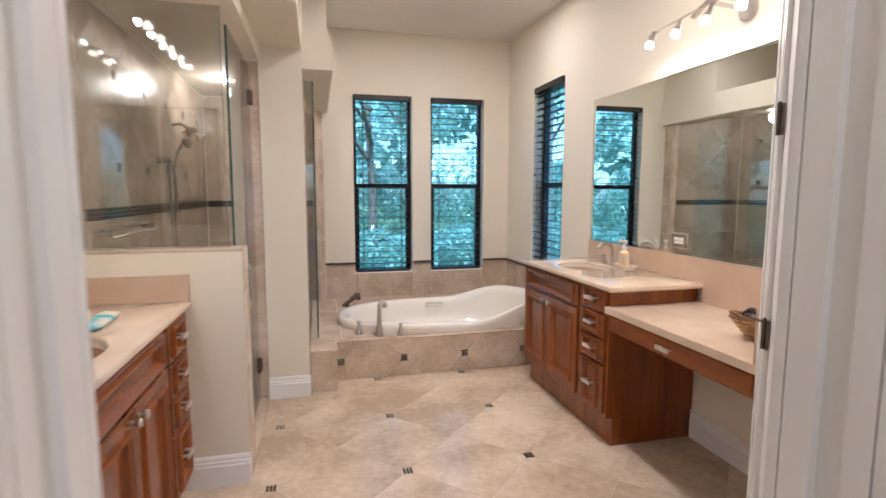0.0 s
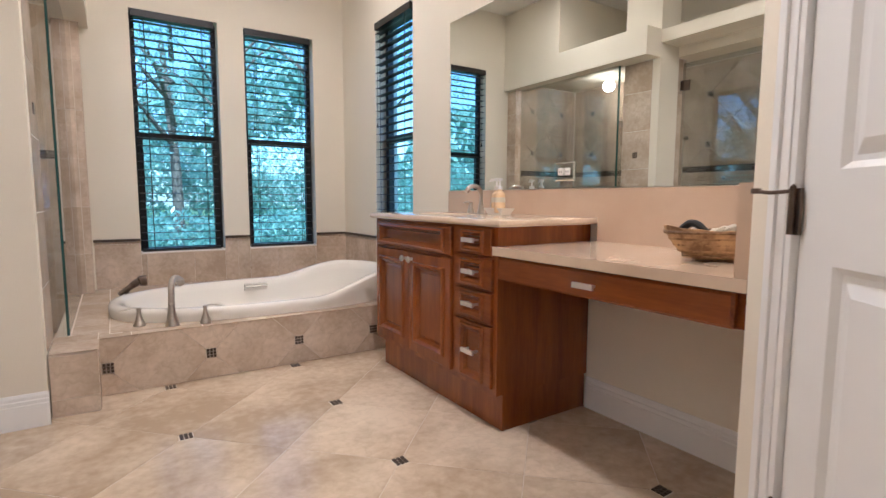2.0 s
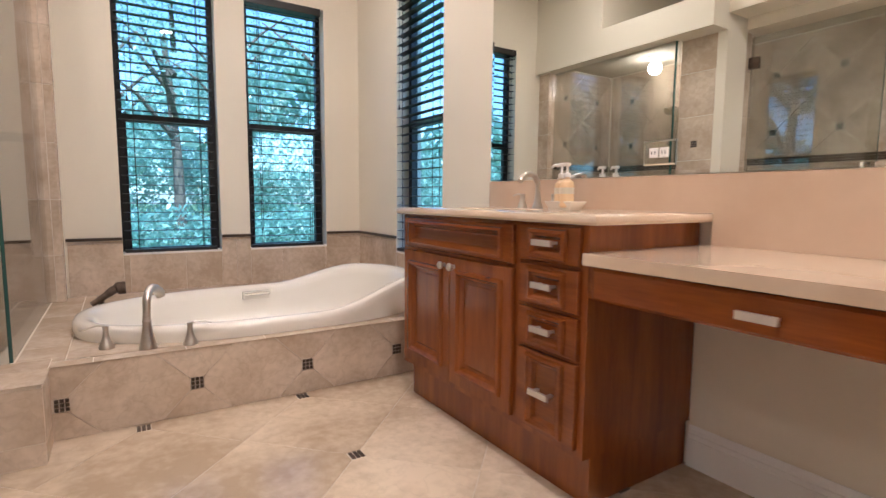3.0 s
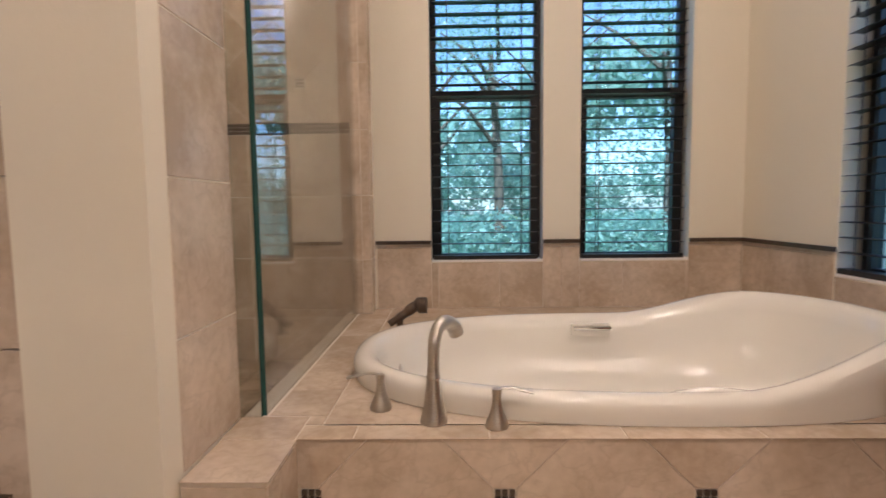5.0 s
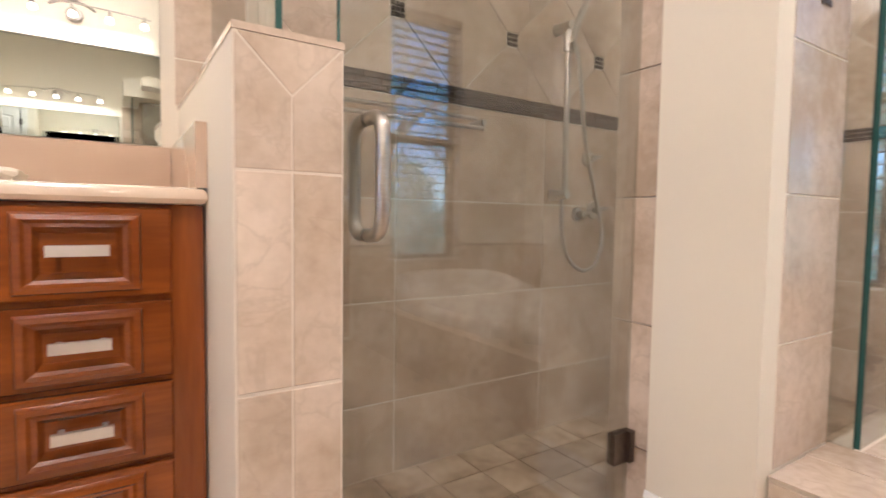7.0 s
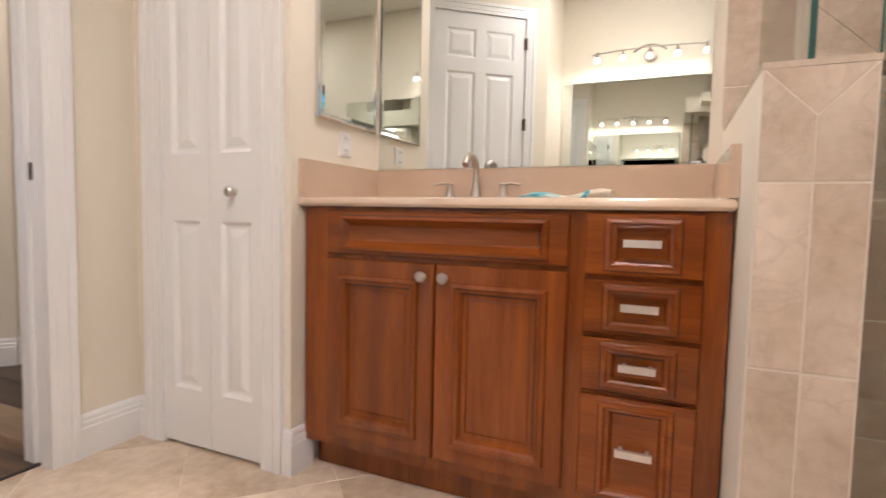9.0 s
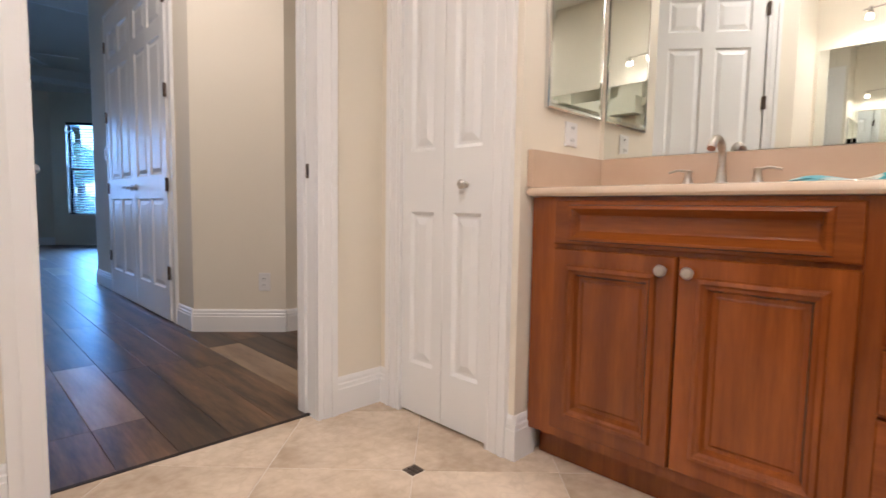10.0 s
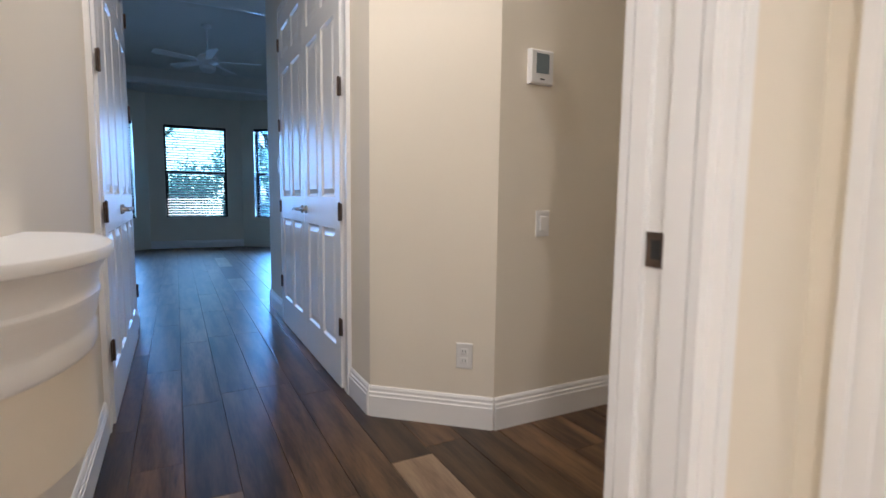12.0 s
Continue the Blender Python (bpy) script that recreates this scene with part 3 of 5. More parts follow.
# facing +x: local x runs to +y
cabinet("sink_cabinet", pose(0.985, 2.485, 0, 0, 0, 90), 1.21, 0.43, (0.095, 0.47, 0.845), (0.885, 1.155), "cherry vanity cabinet beside the half wall, two doors, four drawers", 0.10, 0.135, ((0.135, 0.402), (0.413, 0.549), (0.560, 0.697), (0.708, 0.862)), toe=0.06)

root = thing("makeup_desk", pose(3.075, 3.579, 0, 0, 0, -90), "cherry knee-space drawer unit under the lower counter", "desk")
part("body", box(0, 0.975, 0.001, 0.545, 0.66, 0.757), CHERRYH, root, bevel=0.002)
d = part("drawer", rings_panel(0.915, 0.092, [(0, 0.012), (0.008, 0.019), (0.02, 0.019)], 0.025, 0.660), CHERRYH, root)
bar_pull(d, 0.476, 0.704)


def sink_top(name, x0, x1, y0, y1, cx, cy, rx, ry, z0, z1, label):
    """A slab with an oval basin sunk into it."""
    root = thing(name, pose(0, 0, 0), label, "countertop", "marble vanity tops")
    bm = bmesh.new()
    seg = 48
    outer, inner = [], []
    for i in range(seg):
        a = 2 * math.pi * (i + 0.5) / seg
        c, s = math.cos(a), math.sin(a)
        inner.append((cx + rx * c, cy + ry * s))
        k = min((x1 - cx) / c if c > 0 else (x0 - cx) / c, (y1 - cy) / s if s > 0 else (y0 - cy) / s)
        outer.append((cx + k * c, cy + k * s))
    for corner in ((x0, y0), (x1, y0), (x1, y1), (x0, y1)):
        j = min(range(seg), key=lambda q: (outer[q][0] - corner[0]) ** 2 + (outer[q][1] - corner[1]) ** 2)
        outer[j] = corner
    e = 0.010
    def edge(x, y, k):
        return (min(max(x, x0 + k), x1 - k), min(max(y, y0 + k), y1 - k))
    loops = [[(*p, z1 - 0.004) for p in inner],
             [(cx + (p[0] - cx) * 1.03, cy + (p[1] - cy) * 1.03, z1) for p in inner],
             [(*edge(*p, 0.014), z1) for p in outer], [(*edge(*p, 0.005), z1 - 0.003) for p in outer], [(*edge(*p, 0.0), z1 - 0.012) for p in outer],
             [(*edge(*p, 0.0), z0 + 0.010) for p in outer], [(*edge(*p, 0.006), z0 + 0.002) for p in outer], [(*edge(*p, 0.015), z0) for p in outer], [(*p, z0) for p in inner]]
    vs = [[bm.verts.new(q) for q in l] for l in loops]
    for a, b in zip(vs, vs[1:]):
        for i in range(seg):
            bm.faces.new((a[i], a[(i + 1) % seg], b[(i + 1) % seg], b[i]))
    part("slab", bm, MARBLE, root, smooth=True)
    prof = [(1.0, -0.006), (0.985, -0.02), (0.93, -0.06), (0.78, -0.10), (0.5, -0.125), (0.12, -0.13), (0, -0.131)]
    bm = bmesh.new()
    rs = [[bm.verts.new((cx + rx * k * math.cos(2 * math.pi * i / 32), cy + ry * k * math.sin(2 * math.pi * i / 32), z1 + z)) for i in range(32)] for k, z in prof[:-1]]
    for a, b in zip(rs, rs[1:]):
        for i in range(32):
            bm.faces.new((a[i], a[(i + 1) % 32], b[(i + 1) % 32], b[i]))
    bm.faces.new(rs[-1])
    part("basin", bm, CERAMIC, root, "cream oval basin", smooth=True)
    part("drain", turned([(0.02, 0), (0.022, 0.003), (0.015, 0.004), (0, 0.003)], 20, at=(cx, cy, z1 - 0.130)), NICKEL, root, smooth=True)
    return root


sink_top("countertop", 3.042, XR - 0.002, 3.532, 4.72, 3.31, 4.28, 0.155, 0.215, 0.869, 0.90, "cream marble top with an oval sink on the long vanity")
sink_top("countertop", XL + 0.002, 1.014, 2.478, 3.699, 0.79, 2.93, 0.14, 0.21, 0.869, 0.90, "cream marble top with an oval sink beside the half wall")
root = part("low_countertop", box(3.042, XR - 0.002, 2.605, 3.577, 0.758, 0.792), MARBLE, bevel=0.012)
tagged(root, "cream marble top of the lower makeup desk", "countertop")

bm = box(XR - 0.022, XR - 0.001, 3.532, 4.745, 0.9005, 1.03)
bx(bm, XR - 0.022, XR - 0.001, 2.639, 3.532, 0.7925, 1.03)
tagged(part("backsplash", bm, SPLASH, bevel=0.003), "beige marble backsplash under the long mirror", "backsplash")
tagged(part("backsplash", box(3.045, XR - 0.001, 2.601, 2.638, 0.7925, 1.023), SPLASH, bevel=0.003), "beige marble side splash at the desk's end", "backsplash")
tagged(part("backsplash", box(XL + 0.001, XL + 0.021, 2.497, 3.679, 0.9005, 1.02), SPLASH, bevel=0.003), "beige marble backsplash behind the sink", "backsplash")
tagged(part("backsplash", box(XL + 0.001, 1.010, 2.4755, 2.496, 0.9005, 1.02), SPLASH, bevel=0.003), "beige marble side splash at the alcove wall", "backsplash")
tagged(part("backsplash", box(XL + 0.001, 1.010, 3.680, 3.6995, 0.9005, 1.02), SPLASH, bevel=0.003), "beige marble side splash at the half wall", "backsplash")


def wall_mirror(m, w, h, label):
    root = thing("mirror", m, label, "mirror", "vanity mirrors")
    bm = rings_panel(w, h, [(0, 0.005), (0.014, 0.0055)])
    part("mirror_glass", bm, MIRROR, root)
    return root


wall_mirror(pose(XR - 0.002, 4.757, 1.034, 0, 0, -90), 4.757 - 2.625, 1.046, "long frameless silvered mirror above the vanity")
wall_mirror(pose(XL + 0.002, 2.497, 1.024, 0, 0, 90), 3.66 - 2.497, 1.06, "frameless silvered mirror above the vanity")
root = thing("medicine_cabinet", pose(0.93, 2.476, 1.165, 0, 0, 180), "mirrored medicine cabinet hanging on the alcove wall", "cabinet")
part("frame", rings_panel(0.36, 0.80, [(0.0, 0.014), (0.005, 0.018), (0.014, 0.018), (0.016, 0.0155)], back=0.0), CHROME, root, "slim chrome frame")
part("mirror_glass", rings_panel(0.328, 0.768, [(0.0, 0.017), (0.012, 0.0175)], 0.016, 0.016, back=0.0156), MIRROR, root, "mirrored front")

# ---- taps ----
def basin_taps(m, label, group):
    root = thing("basin_faucet", m, label, "faucet", group)
    bm = turned([(0.024, 0), (0.024, 0.006), (0.016, 0.03), (0.012, 0.06), (0.011, 0.07)], 18)
    tube(bend([(0, 0, 0.07), (0, -0.002, 0.115), (0, -0.03, 0.148), (0, -0.075, 0.148), (0, -0.105, 0.118)]), [0.011] * 8 + [0.0125] * 17, 12, bm)
    part("spout", bm, NICKEL, root, smooth=True)
    for s in (-1, 1):
        bm = turned([(0.022, 0), (0.021, 0.008), (0.012, 0.035), (0.010, 0.055), (0.013, 0.062), (0, 0.066)], 16)
        tube(bend([(0, 0, 0.058), (s * 0.03, 0, 0.064), (s * 0.062, 0, 0.058)]), [0.008] * 6 + [0.0065] * 7, 8, bm, flat=0.6)
        part("lever_handle", bm, NICKEL, root, smooth=True, m=pose(s * 0.1, 0, 0))
    return root


basin_taps(pose(3.52, 4.28, 0.9, 0, 0, -90), "brushed nickel widespread faucet on the marble top", "basin faucets")
basin_taps(pose(0.612, 2.93, 0.9, 0, 0, 90), "brushed nickel widespread faucet on the marble top", "basin faucets")

# ---- bath ----
TC = (2.635, 5.535)
bm = box(1.69, XR, 4.958, 5.03, 0, DECK - 0.003)
bx(bm, 1.51, 1.69, 4.762, 5.10, 0, DECK - 0.003)
bx(bm, 1.51, 1.69, 5.10, YB, 0, DECK - 0.003)
bx(bm, 1.69, 1.74, 5.03, YB, 0, DECK - 0.003)
deck = structure("bath_deck", bm, GROUT, "raised bath surround clad in beige stone tiles", "bath surround")
# the deck round the bath, with its oval cut-out
bm = bmesh.new()
seg = 64
lo, hi = [], []
for i in range(seg):
    c, s = math.cos(2 * math.pi * (i + 0.5) / seg), math.sin(2 * math.pi * (i + 0.5) / seg)
    k = min((XR - TC[0]) / c if c > 0 else (1.74 - TC[0]) / c, (YB - TC[1]) / s if s > 0 else (5.03 - TC[1]) / s)
    hi.append([TC[0] + k * c, TC[1] + k * s])
    lo.append((TC[0] + 0.84 * (abs(c) ** 0.82) * (1 if c > 0 else -1), TC[1] + 0.47 * (abs(s) ** 0.82) * (1 if s > 0 else -1)))
for q in ((1.74, 5.03), (XR, 5.03), (XR, YB), (1.74, YB)):
    hi[min(range(seg), key=lambda n: (hi[n][0] - q[0]) ** 2 + (hi[n][1] - q[1]) ** 2)] = list(q)
vo = [bm.verts.new((*p, DECK - 0.0005)) for p in hi]
vi = [bm.verts.new((*p, DECK - 0.0005)) for p in lo]
vd = [bm.verts.new((*p, 0.0)) for p in lo]
for i in range(seg):
    j = (i + 1) % seg
    bm.faces.new((vo[i], vo[j], vi[j], vi[i]))
    bm.faces.new((vi[i], vi[j], vd[j], vd[i]))
part("deck_top", bm, WTILE, deck)


def bath_tub(m):
    """A reclining bath: rim rises to the head at +x; its outline is an egg."""
    root = thing("bathtub", m, "white oval drop-in bath with a raised head end", "bathtub")
    seg = 72
    L, Wd = 1.80, 1.05

    def outline(a, k):
        c, s = math.cos(a), math.sin(a)
        x = L / 2 * (abs(c) ** 0.82) * (1 if c > 0 else -1)
        y = Wd / 2 * (abs(s) ** 0.82) * (1 if s > 0 else -1) * (1.0 + 0.05 * c)
        return x * (1 - k / (L / 2)), y * (1 - k / (Wd / 2))

    def lift(x):
        u = min(max((x - 0.16) / 0.55, 0), 1)
        return 0.115 * u * u * (3 - 2 * u)
    rows = [(0.0, 0.0, 0), (-0.004, 0.018, 0.45), (-0.006, 0.034, 0.78), (-0.005, 0.050, 0.94), (0.001, 0.063, 1), (0.014, 0.072, 1), (0.036, 0.074, 1), (0.058, 0.067, 1), (0.074, 0.050, 0.98), (0.086, 0.018, 0.90), (0.108, -0.07, 0.60), (0.15, -0.16, 0.28), (0.20, -0.215, 0.1), (0.26, -0.240, 0), (0.34, -0.247, 0)]
    bm = bmesh.new()
    vs = []
    for k, z, f in rows:
        ring = []
        for i in range(seg):
            x, y = outline(2 * math.pi * i / seg, k)
            if k > 0.1:
                x -= 0.06 * (k - 0.1) / 0.22 * (1 if x > 0 else -0.2)
            ring.append(bm.verts.new((x, y, z + lift(x) * f)))
        vs.append(ring)
    for a, b in zip(vs, vs[1:]):
        for i in range(seg):
            bm.faces.new((a[i], a[(i + 1) % seg], b[(i + 1) % seg], b[i]))
    bm.faces.new(vs[-1])
    part("shell", bm, ACRYL, root, smooth=True)
    bm = bmesh.new()
    bx(bm, -0.06, 0.10, 0.375, 0.395, 0.0, 0.05)
    part("grab_recess", bm, ACRYL, root, bevel=0.008)
    part("seat_rise", turned([(0.34, -0.246), (0.31, -0.225), (0.26, -0.212), (0.0, -0.209)], 40, sx=0.9, sy=0.8), ACRYL, root, smooth=True, m=pose(0.36, 0, 0.015, 4, -7, 0))
    part("grab_bar", tube([(-0.055, 0.362, 0.035), (0.10, 0.362, 0.035)], 0.009, 10), CHROME, root)
    part("overflow", turned([(0.03, 0), (0.03, 0.006), (0.02, 0.01), (0, 0.011)], 20), NICKEL, root, smooth=True, m=pose(-0.755, 0, -0.03, 0, 90, 0))
    return root


bath_tub(pose(2.635, 5.535, DECK))

root = thing("bath_faucet", pose(2.022, 5.045, DECK), "brushed nickel deck-mounted bath filler with two levers", "faucet")
bm = turned([(0.035, 0), (0.036, 0.005), (0.033, 0.014), (0.027, 0.04), (0.021, 0.075), (0.0175, 0.105), (0.0165, 0.112), (0.0185, 0.115), (0.0185, 0.121), (0.0165, 0.124), (0.0155, 0.14)], 24)
tube(bend([(0, 0, 0.13), (0.001, 0.002, 0.165), (0.003, 0.008, 0.205), (0.012, 0.03, 0.238), (0.032, 0.062, 0.247), (0.052, 0.092, 0.228), (0.06, 0.103, 0.205)]), [0.0155] * 12 + [0.0165] * 9 + [0.019] * 9 + [0.021] * 7, 16, bm)
part("spout", bm, NICKEL, root, smooth=True)
for dx, dy, s in ((-0.15, 0.085, -1), (0.16, -0.03, 1)):
    bm = turned([(0.029, 0), (0.030, 0.004), (0.028, 0.012), (0.022, 0.026), (0.015, 0.045), (0.0115, 0.065), (0.0105, 0.082), (0.0125, 0.090), (0.0115, 0.098), (0, 0.102)], 22)
    tube(bend([(-s * 0.006, 0, 0.094), (s * 0.025, 0, 0.101), (s * 0.055, -0.003, 0.097), (s * 0.092, -0.006, 0.089)]), [0.0085] * 6 + [0.0075] * 6 + [0.010] * 6 + [0.006], 10, bm, flat=0.42)
    part("lever_handle", bm, NICKEL, root, smooth=True, m=pose(dx, dy, 0))
root = thing("bath_hand_shower", pose(1.835, 5.98, DECK), "dark bronzed hand shower resting in its deck holder", "hand shower")
part("holder", turned([(0.028, 0), (0.026, 0.01), (0.016, 0.035), (0.015, 0.06), (0.020, 0.075), (0.018, 0.085)], 18), BRONZE, root, smooth=True)
part("handset", tube(bend([(-0.045, -0.02, 0.045), (0.02, 0.0, 0.085), (0.07, 0.01, 0.118), (0.12, 0.01, 0.122)]), [0.016] * 4 + [0.019] * 4 + [0.024] * 5 + [0.036] * 6, 14), BRONZE, root, smooth=True)

# ---- shower ----
root = thing("shower_door", pose(1.175, 4.715, 0.0), "frameless glass shower door, closed, with a nickel D-handle", "shower door")
g = part("pane", box(0, 0.010, -0.83, -0.01, 0.03, 2.17), GLASS, root)
g.visible_shadow = False
part("edge_strip", box(-0.0005, 0.0105, -0.832, -0.83, 0.03, 2.17), GLASSEDGE, root)
for z in (0.25, 1.98):
    bm = box(-0.007, 0.017, -0.072, -0.022, z - 0.042, z + 0.042)
    bx(bm, -0.004, 0.026, -0.0215, -0.001, z - 0.042, z + 0.042)
    part("hinge", bm, BRONZE, root, "dark bronze glass hinge", bevel=0.003)
for a, d in ((0.011, 1), (-0.001, -1)):
    bm = tube(bend([(a, -0.775, 0.818), (a + d * 0.030, -0.775, 0.820), (a + d * 0.048, -0.775, 0.832), (a + d * 0.055, -0.775, 0.86), (a + d * 0.055, -0.775, 0.92), (a + d * 0.055, -0.775, 0.985), (a + d * 0.048, -0.775, 1.013), (a + d * 0.030, -0.775, 1.025), (a, -0.775, 1.027)], 5), 0.0125, 14)
    part("handle", bm, NICKEL, root, "brushed nickel D-handle", smooth=True)


def fixed_glass(x0, x1, y0, y1, z0, z1, label, edge):
    root = thing("glass_panel", pose(0, 0, 0), label, "glass panel", "fixed shower glass")
    g = part("pane", box(x0, x1, y0, y1, z0, z1), GLASS, root)
    g.visible_shadow = False
    part("edge_strip", box(*edge, z0, z1), GLASSEDGE, root)
    return root


fixed_glass(XS + 0.01, 1.17, 3.78, 3.79, 1.1305, 2.219, "fixed clear glass panel standing on the half wall", (1.17, 1.172, 3.7795, 3.7905))
fixed_glass(1.562, 1.572, 5.085, 6.40, DECK + 0.001, 2.179, "fixed clear glass panel between bath and shower", (1.5615, 1.5725, 5.083, 5.085))
fixed_glass(1.506, 1.5615, 5.073, 5.083, DECK + 0.001, 2.179, "narrow glass return beside the pillar", (1.5617, 1.5627, 5.0725, 5.0829))

root = thing("shower_slide_bar", pose(XS, 5.035, 0, 0, 0, 90), "brushed nickel slide bar with hand shower and hose", "shower set")
part("bar", tube([(0, -0.07, 0.955), (0, -0.07, 1.60)], 0.011, 12), NICKEL, root, smooth=True)
for z in (0.955, 1.60):
    bm = tube([(0, 0, z), (0, -0.05, z)], [0.024, 0.016], 14)
    tube([(0, -0.045, z), (0, -0.085, z)], 0.017, 14, bm)
    part("bracket", bm, NICKEL, root, smooth=True)
part("slider", tube([(0, -0.07, 1.50), (0, -0.07, 1.57)], 0.020, 14), NICKEL, root, smooth=True)
bm = tube(bend([(0.0, -0.09, 1.53), (0.01, -0.11, 1.61), (0.03, -0.14, 1.69), (0.05, -0.19, 1.73)]), [0.012] * 12 + [0.016] * 3 + [0.036] * 4, 14)
part("handset", bm, NICKEL, root, smooth=True)
part("hose", tube(bend([(0.01, -0.095, 1.53), (0.05, -0.09, 1.40), (0.12, -0.06, 1.18), (0.20, -0.045, 0.98), (0.25, -0.05, 0.80), (0.21, -0.06, 0.685), (0.13, -0.06, 0.65), (0.05, -0.055, 0.70), (0.015, -0.05, 0.80), (0.005, -0.05, 0.94)]), 0.0085, 8), NICKEL, root, "ribbed metal hose", smooth=True)
for dx, z, r in ((0.10, 0.88, 0.030), (0.155, 1.115, 0.034), (0.20, 0.90, 0.040)):
    v = thing("shower_valve", pose(XS, 5.08 + dx, z, 0, 0, 90), "brushed nickel shower valve with a small lever", "valve", "shower valves")
    part("escutcheon", tube([(0, -0.002, 0), (0, -0.010, 0)], [r, r * 0.9], 20), NICKEL, v, smooth=True)
    bm = tube([(0, -0.009, 0), (0, -0.045, 0)], 0.013, 12)
    tube([(0, -0.038, 0), (0.045, -0.042, 0.01)], [0.009, 0.006], 8, bm)
    part("lever_handle", bm, NICKEL, v, smooth=True)
# fixed heads further along the same wall
for y, z, s in ((5.42, 1.88, 1), (5.72, 1.86, 0.9)):
    v = thing("overhead_shower", pose(XS + 0.004, y, z, 0, 0, 90), "brushed nickel overhead shower on a short arm", "shower", "overhead showers")
    part("arm", tube(bend([(0, 0.0, 0), (0, -0.06, 0.01), (0, -0.11, -0.02)]), 0.010, 10), NICKEL, v, smooth=True)
    part("rose", tube([(0, -0.10, -0.015), (0, -0.13, -0.04), (0, -0.145, -0.052)], [0.014, 0.045 * s, 0.048 * s], 18), NICKEL, v, smooth=True)
root = thing("towel_bar", pose(XS, 4.30, 1.185, 0, 0, 90), "brushed nickel double towel bar on the shower wall", "towel bar")
for z in (-0.02, 0.02):
    part("bar", tube([(-0.33, -0.05 + z, z), (0.33, -0.05 + z, z)], 0.007, 10), NICKEL, root, smooth=True)
for x in (-0.33, 0.33):
    part("bracket", tube([(x, 0, 0), (x, -0.075, 0)], 0.012, 12), NICKEL, root, smooth=True)
root = thing("shower_light", pose(0.89, 5.75, 2.30), "round lit recessed light in the shower ceiling", "ceiling light")
part("trim_ring", turned([(0.095, 0), (0.095, -0.008), (0.075, -0.012), (0.07, -0.004)], 32), WHITE, root, smooth=True)
part("lens", turned([(0.07, -0.004), (0.05, -0.016), (0, -0.02)], 32), CANGLOW, root, smooth=True)

# ---- lamps ----
HEADS = (-0.42, -0.21, 0.0, 0.21, 0.42)


def bar_light(m, label):
    """A bowed track bar held off the wall, with a waved middle plate and five small lit heads; on a wall, facing -y."""
    root = thing("vanity_light", m, label, "wall lamp", "vanity lights")
    part("canopy", turned([(0.055, 0), (0.055, 0.012), (0.045, 0.02), (0, 0.022)], 24), NICKEL, root, smooth=True, m=pose(0, 0, 0, 90, 0, 0))
    part("stem", tube([(0, -0.02, 0), (0, -0.20, 0.012)], 0.010, 10), NICKEL, root, smooth=True)
    wave = bend([(-0.13, -0.205, -0.018), (-0.08, -0.205, 0.012), (0, -0.205, 0.030), (0.08, -0.205, 0.012), (0.13, -0.205, -0.018)], 5)
    part("wave_plate", tube(wave, [0.012] + [0.024] * (len(wave) - 2) + [0.012], 12, flat=0.35), NICKEL, root, "waved brushed nickel plate", smooth=True)
    part("bar", tube(bend([(-0.46, -0.22, -0.012), (-0.25, -0.22, 0.004), (0, -0.22, 0.010), (0.25, -0.22, 0.004), (0.46, -0.22, -0.012)]), 0.006, 10), NICKEL, root, smooth=True)
    for x in HEADS:
        head = part("lamp_holder", turned([(0.010, 0.010), (0.012, 0.0), (0.010, -0.016), (0.017, -0.032), (0.020, -0.050), (0.018, -0.052)], 16), NICKEL, root, smooth=True, m=pose(x, -0.22, -0.006, -20, 0, 0))
        sh = part("shade", turned([(0.015, -0.047), (0.021, -0.060), (0.024, -0.080), (0.021, -0.082)], 18), BULB, head, "lit frosted glass shade", smooth=True)
        sh.visible_shadow = False
    return root


LIGHT_R = (XR - 0.001, 3.36, 2.27)
LIGHT_L = (XL + 0.001, 3.05, 2.27)
bar_light(pose(*LIGHT_R, 0, 0, -90), "brushed nickel track light with five lit heads above the mirror")
bar_light(pose(*LIGHT_L, 0, 0, 90), "brushed nickel track light with five lit heads above the mirror")
for (x, y, z), s in ((LIGHT_R, -1), (LIGHT_L, 1)):
    for d in HEADS:
        spot_lamp("lamp_glow", (x + s * 0.20, y + d, z - 0.055), (x + s * 0.12, y + d, z - 1.0), 1.0, WARM)
point_lamp("lamp_glow", (0.89, 5.75, 2.20), 2.8, WARM, 0.06)
# bath pair is real; the strong can at (2.55, 3.3) is added fill
for x, y in ((3.0, 5.33), (2.23, 5.35), (2.55, 3.3)):
    root = thing("recessed_and_fill_light", pose(x, y, ZC), "round lit recessed ceiling light, real over the bath, added between the vanities", "ceiling light", "recessed ceiling lights")
    part("trim_ring", turned([(0.09, -0.0005), (0.09, -0.006), (0.07, -0.010), (0.066, -0.002)], 32), WHITE, root, smooth=True)
    part("lens", turned([(0.066, -0.002), (0.04, -0.006), (0, -0.007)], 32), CANGLOW, root, smooth=True)
    lamp = area_lamp("can_and_fill_light", (x, y, ZC - 0.02), (x, y, 0), 0.12, 0.12, 2.8 if y > 4 else 9.4, WARM)
